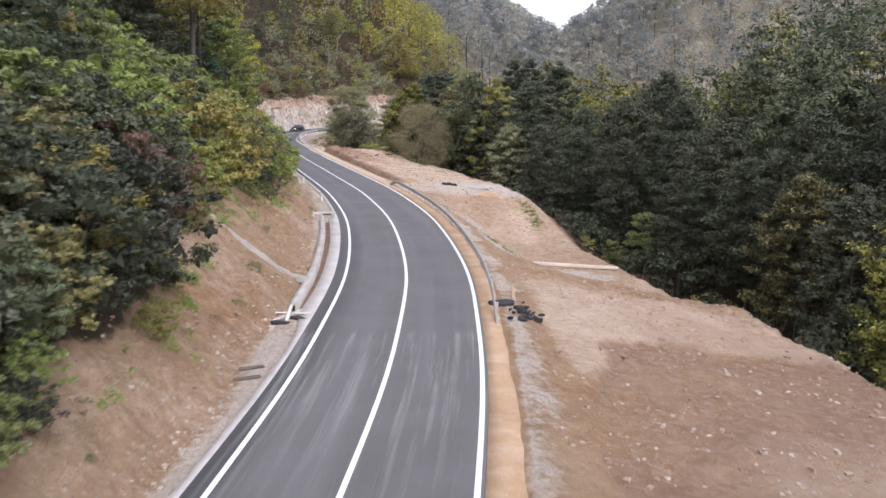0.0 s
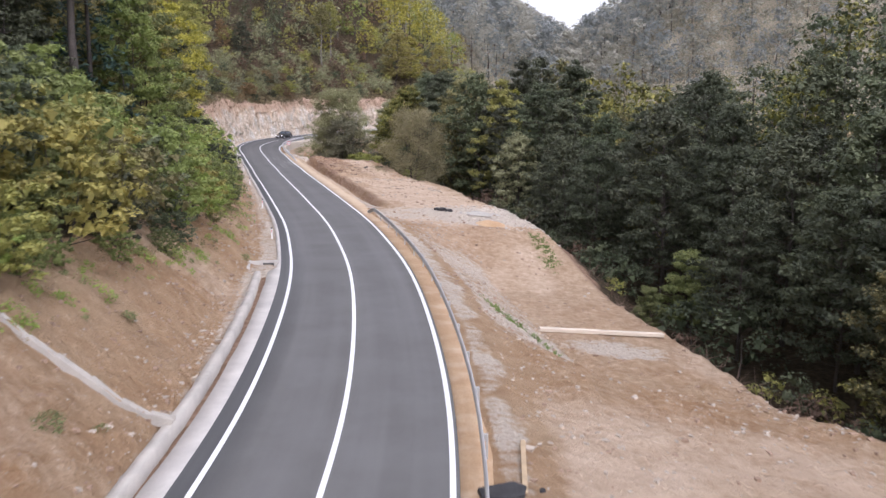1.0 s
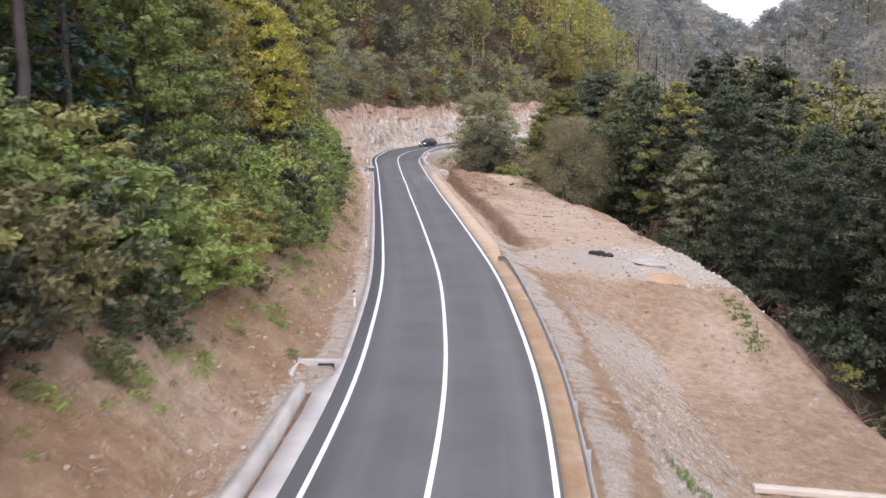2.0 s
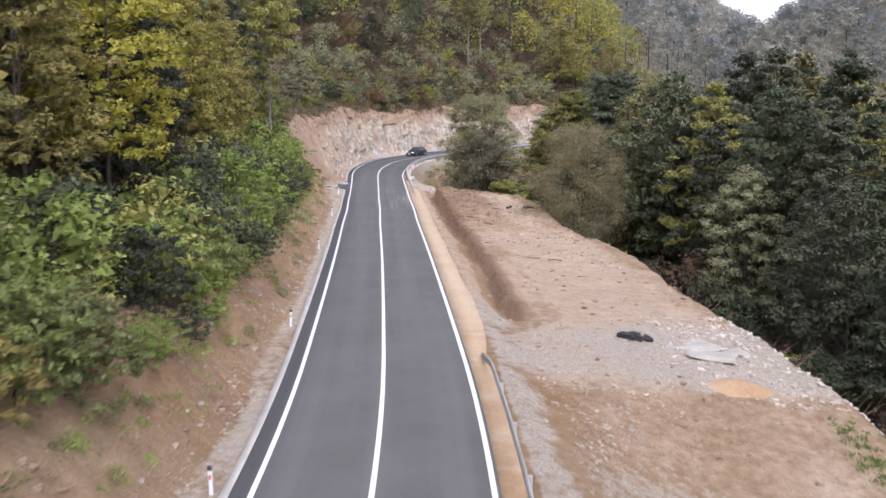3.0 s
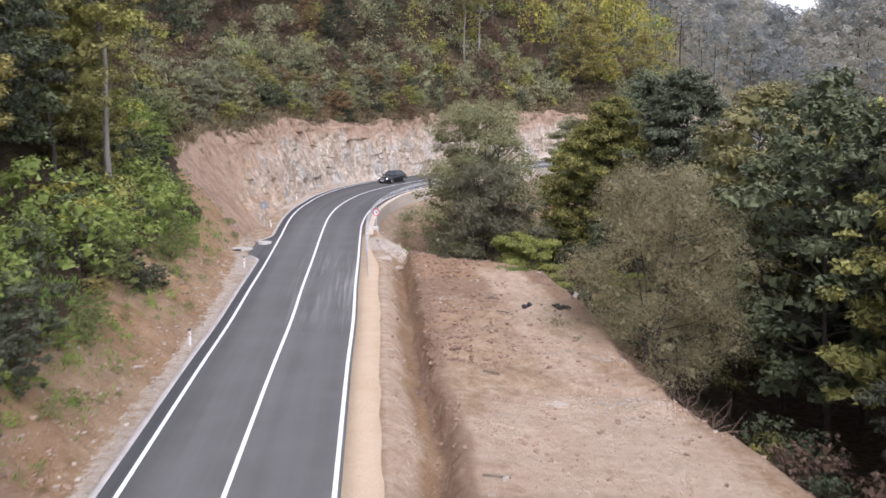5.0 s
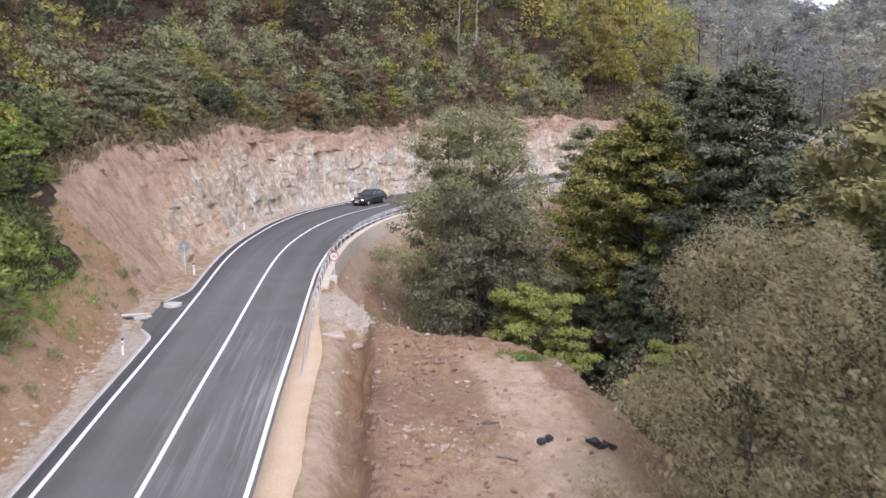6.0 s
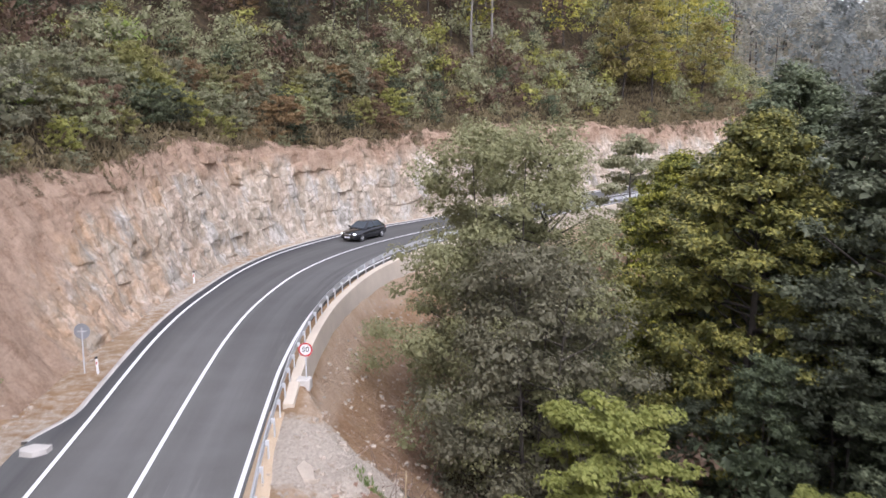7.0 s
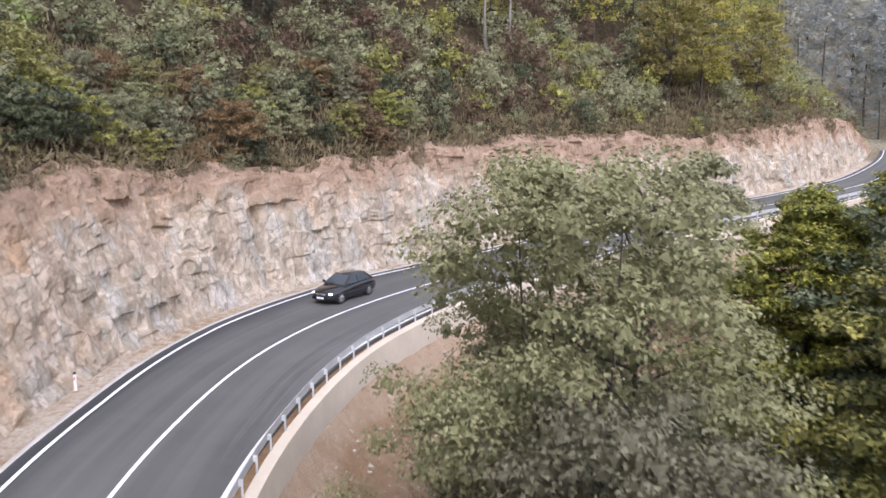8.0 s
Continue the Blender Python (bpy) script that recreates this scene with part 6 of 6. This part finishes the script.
def build_stones():
    r = np.random.default_rng(21)
    u = r.uniform(14, 178, 7500)
    d = r.uniform(5.0, 26, 7500)
    p = at(u, d)
    x, y = p[:, 0], p[:, 1]
    e, (_, dd) = beyond_rim(x, y), station(x, y)
    clump = fbm(x, y, 5.0, 3, 77)
    keep = (e < 0.8) & (np.abs(dd - d) < 0.5) & (r.random(len(x)) < 0.10 + 1.1 * np.clip(clump - 0.02, 0, 1))
    x, y = x[keep], y[keep]
    scatter(x, y, r, 0.03 + 0.14 * r.random(len(x)) ** 6 + 0.025 * r.random(len(x)), "loose_stones", STONE, "pale loose stones strewn over the bare ground", "stones")
    u = r.uniform(14, 178, 9000)
    d = r.uniform(5.2, 24, 9000)
    p = at(u, d)
    k = (beyond_rim(p[:, 0], p[:, 1]) < 0.8) & (r.random(9000) < 0.3 + 0.9 * np.clip(fbm(p[:, 0], p[:, 1], 6.0, 3, 79) + 0.1, 0, 1))
    scatter(p[k, 0], p[k, 1], r, 0.03 + 0.15 * r.random(k.sum()) ** 4, "earth_clods", CLOD, "brown clods of earth strewn over the bare ground", "earth clods")
    u, d = r.uniform(128, 174, 5200), r.uniform(7.2, 21, 5200)
    p = at(u, d)
    k = (beyond_rim(p[:, 0], p[:, 1]) < 0.6) & (r.random(5200) < 0.12 + 1.4 * np.clip(fbm(p[:, 0], p[:, 1], 4.0, 3, 83), 0, 1))
    scatter(p[k, 0], p[k, 1], r, 0.03 + 0.13 * r.random(k.sum()) ** 3, "earth_clods", CLOD, "brown clods of earth over the turned soil", "earth clods")
    u, d = r.uniform(144, 174, 4200), r.uniform(6.9, 13, 4200)
    p = at(u, d)
    k = (beyond_rim(p[:, 0], p[:, 1]) < 0.4) & (r.random(4200) < (0.25 + 1.6 * np.clip(fbm(p[:, 0], p[:, 1], 3.0, 3, 89), 0, 1)) * (1 - ease(d, 9, 13) * 0.8))
    scatter(p[k, 0], p[k, 1], r, 0.04 + 0.14 * r.random(k.sum()) ** 2.5, "soil_lumps", SOIL_LUMP, "dark reddish lumps of freshly turned soil", "earth clods")
    u = r.uniform(14, 184, 3000)
    p = at(u, -(bank_foot(u) + 4.5 * r.random(3000)))
    scatter(p[:, 0], p[:, 1], r, 0.03 + 0.14 * r.random(3000) ** 4, "earth_clods", CLOD, "brown clods of earth on the cut bank", "earth clods")
    u, d = r.uniform(15, 62, 3600), r.uniform(5.6, 21, 3600)
    p = at(u, d)
    k = (beyond_rim(p[:, 0], p[:, 1]) < 0.3) & (r.random(3600) < 0.25 + 1.5 * np.clip(fbm(p[:, 0], p[:, 1], 4.0, 3, 87), 0, 1))
    scatter(p[k, 0], p[k, 1], r, 0.025 + 0.10 * r.random(k.sum()) ** 3, "loose_stones", STONE, "pale angular stones lying on the scraped ground", "stones")
    # small heaps of rubble dropped on the levelled ground
    spots = ((-4.9, 142.9, 1.5, 150), (-14.6, 158.6, 1.0, 130), (-6.8, 150.3, 1.2, 80), (-1.8, 130.6, 1.6, 90), (-23.0, 172.8, 1.6, 220))
    x = np.concatenate([r.normal(a, w, n) for a, b, w, n in spots])
    y = np.concatenate([r.normal(b, 0.6 * w, n) for a, b, w, n in spots])
    scatter(x, y, r, 0.03 + 0.10 * r.random(len(x)) ** 2, "rubble", STONE, "pale broken rubble in patches on the levelled ground", "rubble")
    # along the verge and the bank on the hill side
    u = r.uniform(14, 184, 3800)
    a = bank_foot(u) + np.abs(r.normal(0, 0.8, 3800)) * np.where(r.random(3800) < 0.35, 3.0, 0.7) - 0.5
    p = at(u, -np.maximum(a, left_edge(u) + 0.5))
    scatter(p[:, 0], p[:, 1], r, 0.025 + 0.12 * r.random(3800) ** 6 + 0.022 * r.random(3800), "loose_stones", STONE, "pale loose stones along the foot of the bank", "stones")
    # rubble on the gravel bench and its edge, and fallen rock below the wall and the cliff
    u = r.uniform(95.5, 108, 3000)
    d = 21 - 12 * r.random(3000) ** 3
    p = at(u, d)
    k = (beyond_rim(p[:, 0], p[:, 1]) < 1.5) & (r.random(3000) < 0.06 + ease(d, 11, 15.5))
    scatter(p[k, 0], p[k, 1], r, 0.03 + 0.15 * r.random(k.sum()) ** 4, "rubble", STONE_PALE, "pale broken rubble on the gravel pad", "rubble")
    u, d = r.uniform(62, 97, 2400), r.uniform(6, 11.5, 2400)
    p = at(u, d)
    k = beyond_rim(p[:, 0], p[:, 1]) < 1.5
    scatter(p[k, 0], p[k, 1], r, 0.028 + 0.10 * r.random(k.sum()) ** 5, "rubble", STONE, "grey broken rubble on the gravel bench", "rubble")
    u = r.uniform(172, 240, 1800)
    d = right_lane(u) + 1.4 + 7 * r.random(1800)
    p = at(u, d)
    scatter(p[:, 0], p[:, 1], r, 0.04 + 0.16 * r.random(1800) ** 4, "loose_stones", STONE, "loose stones on the slope below the wall", "stones")
    u = r.uniform(186, 290, 700)
    p = at(u, -(bank_foot(u) + r.uniform(-1.0, 0.3, 700)))
    scatter(p[:, 0], p[:, 1], r, 0.03 + 0.14 * r.random(700) ** 4, "loose_stones", STONE, "loose stones fallen at the foot of the rock face", "stones")


build_stones()


def blades(x, y, r, per, high, spread, name, mat, label):
    z = ground_height(x, y)[0]
    n = len(x) * per
    i = np.repeat(np.arange(len(x)), per)
    o = r.normal(scale=spread, size=(n, 2))
    base = np.stack((x[i] + o[:, 0], y[i] + o[:, 1], z[i] - 0.03), 1)
    lean = np.concatenate((r.normal(scale=0.45, size=(n, 2)), np.ones((n, 1))), 1)
    tip = base + unit(lean) * (high * r.uniform(0.5, 1.2, n))[:, None]
    side = unit(np.cross(lean, r.normal(size=(n, 3)))) * ((0.018 + 0.02 * r.random(n)) * (1 if high < 0.6 else 1.8))[:, None]
    mid = (base * 0.45 + tip * 0.55)
    v = np.stack((base, mid + side, tip, mid - side), 1).reshape(-1, 3)
    tagged(new(name, array_mesh(name, v, np.arange(4 * n).reshape(n, 4), mat)), label, "grass", kind="stuff")


def build_grass():
    r = np.random.default_rng(31)
    u = r.uniform(84, 180, 5200)
    up = r.uniform(0.6, 6.0, 5200)
    p = at(u, -(bank_foot(u) + up))
    g = fbm(p[:, 0], p[:, 1], 5.0, 3, 88)
    k = r.random(5200) < np.clip(0.15 + 0.16 * up, 0, 1) * np.clip(0.55 + 1.6 * g, 0, 1) * (0.4 + 0.6 * ease(u, 120, 150))
    blades(p[k, 0], p[k, 1], r, 10, 0.32, 0.25, "bank_grass", GRASS, "green grass and weeds growing on the bank")
    u = r.uniform(184, 300, 5000)
    up = cliff_run(u) + r.uniform(-0.2, 11, 5000)
    p = at(u, -(bank_foot(u) + up))
    k = r.random(5000) < 0.75
    blades(p[k, 0], p[k, 1], r, 12, 0.85, 0.5, "cliff_top_grass", WEED, "dry olive grass along the top of the rock face")
    spots = [(-12.75, 170.0, 90, 0.55), (-21.4, 176.3, 40, 0.3), (-20.1, 177.0, 90, 0.4), (-14.5, 174.5, 30, 0.5)]
    x = np.concatenate([a + r.normal(scale=s, size=n) for a, b, n, s in spots])
    y = np.concatenate([b + r.normal(scale=s * 0.7, size=n) for a, b, n, s in spots])
    t = r.uniform(0, 1, 110)
    lx, ly = np.interp(t, (0, 0.4, 1), (3.0, 5.2, 9.5)), np.interp(t, (0, 0.4, 1), (69.5, 66.0, 62.5))
    x, y = np.concatenate((x, lx + r.normal(scale=0.25, size=110))), np.concatenate((y, ly + r.normal(scale=0.25, size=110)))
    t = r.uniform(0, 1, 90)
    x, y = np.concatenate((x, np.interp(t, (0, 1), (9.6, 8.4)) + r.normal(scale=0.4, size=90))), np.concatenate((y, np.interp(t, (0, 1), (92, 98.5)) + r.normal(scale=0.4, size=90)))
    blades(x, y, r, 10, 0.20, 0.12, "grass_tufts", GRASS, "bright green grass tufts on the bare ground")


build_grass()


def build_weeds():
    """Low leafy weeds dotted over the earth bank and hanging over the top of the rock."""
    r = np.random.default_rng(41)
    u = r.uniform(14, 182, 260)
    p = at(u, -(bank_foot(u) + r.uniform(0.3, 4.2, 260) ** 1.0))
    k = r.random(260) < 0.25 + 0.55 * ease(u, 75, 130)
    x, y = p[k, 0], p[k, 1]
    z = ground_height(x, y)[0]
    clumps = [(np.array((a, b, c + 0.06)), s) for a, b, c, s in zip(x, y, z, 0.16 + 0.45 * r.random(len(x)) ** 2.2)]
    tagged(new("bank_weeds", array_mesh("bank_weeds", *clump_leaves(r, clumps, 16000, 0.085, flat=0.7, up=0.7), LEAF_GREEN)), "low green weeds dotted over the bare earth bank", "weeds", kind="stuff")
    u = r.uniform(14, 176, 420)
    p = at(u, -(bank_foot(u) + bush_line(u) + r.normal(-0.25, 0.35, 420)))
    clumps = [(np.array((a, b, c + 0.10)), w) for a, b, c, w in zip(p[:, 0], p[:, 1], ground_height(p[:, 0], p[:, 1])[0], 0.15 + 0.35 * r.random(420) ** 1.6)]
    tagged(new("bank_edge_weeds", array_mesh("bank_edge_weeds", *clump_leaves(r, clumps[::2], 13000, 0.10, flat=0.8, up=0.3, droop=0.4), LEAF_GREEN)), "green weeds hanging over the top of the cut bank", "weeds", kind="stuff")
    tagged(new("bank_edge_weeds", array_mesh("bank_edge_weeds", *clump_leaves(r, clumps[1::2], 11000, 0.10, flat=0.8, up=0.2, slim=0.3, droop=0.6), WEED)), "dry brown stalks and roots hanging over the cut bank", "weeds", kind="stuff")
    u = r.uniform(186, 300, 800)
    up = cliff_run(u) + r.uniform(-0.6, 2.4, 800)
    p = at(u, -(bank_foot(u) + up))
    x, y = p[:, 0], p[:, 1]
    z = ground_height(x, y)[0]
    clumps = [(np.array((a, b, c + 0.12)), s) for a, b, c, s in zip(x, y, z, 0.25 + 0.45 * r.random(len(x)) ** 2)]
    tagged(new("cliff_top_weeds", array_mesh("cliff_top_weeds", *clump_leaves(r, clumps, 45000, 0.17, flat=0.6, up=0.5), WEED)), "olive brown scrub overhanging the top of the rock face", "scrub", kind="stuff")


def build_hanging_scrub():
    r = np.random.default_rng(47)
    u = r.uniform(188, 300, 620)
    h = cliff_height(u) * (1.04 - 0.24 * r.random(620) ** 1.6)
    p = at(u, -(bank_foot(u) + 0.15 + h / cliff_slope(u) - 0.35), h)
    clumps = [(q, s) for q, s in zip(p, 0.18 + 0.36 * r.random(620) ** 2)]
    tagged(new("hanging_scrub", array_mesh("hanging_scrub", *clump_leaves(r, clumps, 34000, 0.13, flat=0.8, up=0.2, droop=0.5), WEED)), "dry brown scrub hanging over the edge of the rock face", "scrub", kind="stuff")


build_hanging_scrub()


def build_brushwood():
    """Dead branches and brambles along the rim above the stream."""
    r = np.random.default_rng(43)
    k = np.sort(r.uniform(0, 1, 1500))
    seg = RIM[(RIM[:, 1] > 12) & (RIM[:, 1] < 182)]
    cum = np.concatenate(((0,), np.cumsum(np.hypot(*np.diff(seg, axis=0).T))))
    x, y = np.interp(k * cum[-1], cum, seg[:, 0]), np.interp(k * cum[-1], cum, seg[:, 1])
    go = unit(np.stack((np.interp(k * cum[-1] + 1, cum, seg[:, 0]) - np.interp(k * cum[-1] - 1, cum, seg[:, 0]), np.interp(k * cum[-1] + 1, cum, seg[:, 1]) - np.interp(k * cum[-1] - 1, cum, seg[:, 1])), 1))
    away = 0.9 + 3.2 * r.random(1500)
    x, y = x + go[:, 1] * away, y - go[:, 0] * away
    heap = fbm(x, y, 5.0, 2, 66) > -0.15
    x, y = x[heap], y[heap]
    z = ground_height(x, y)[0]
    limbs = []
    for a, b, c in zip(x, y, z):
        way = unit(np.array((r.normal(), r.normal(), abs(r.normal()) * 0.6 + 0.15)))
        ln = r.uniform(0.6, 2.2)
        q = np.array((a, b, c - 0.1))
        w = r.uniform(0.012, 0.03)
        limbs.append([(q, w), (q + way * ln * 0.5 + r.normal(scale=0.12, size=3), w * 0.7), (q + way * ln + r.normal(scale=0.2, size=3), w * 0.3)])
    tagged(new("brushwood", array_mesh("brushwood", *tubes(limbs, 3), TWIG)), "dead brown branches and brambles along the rim", "brushwood", kind="stuff")


build_weeds()
build_brushwood()
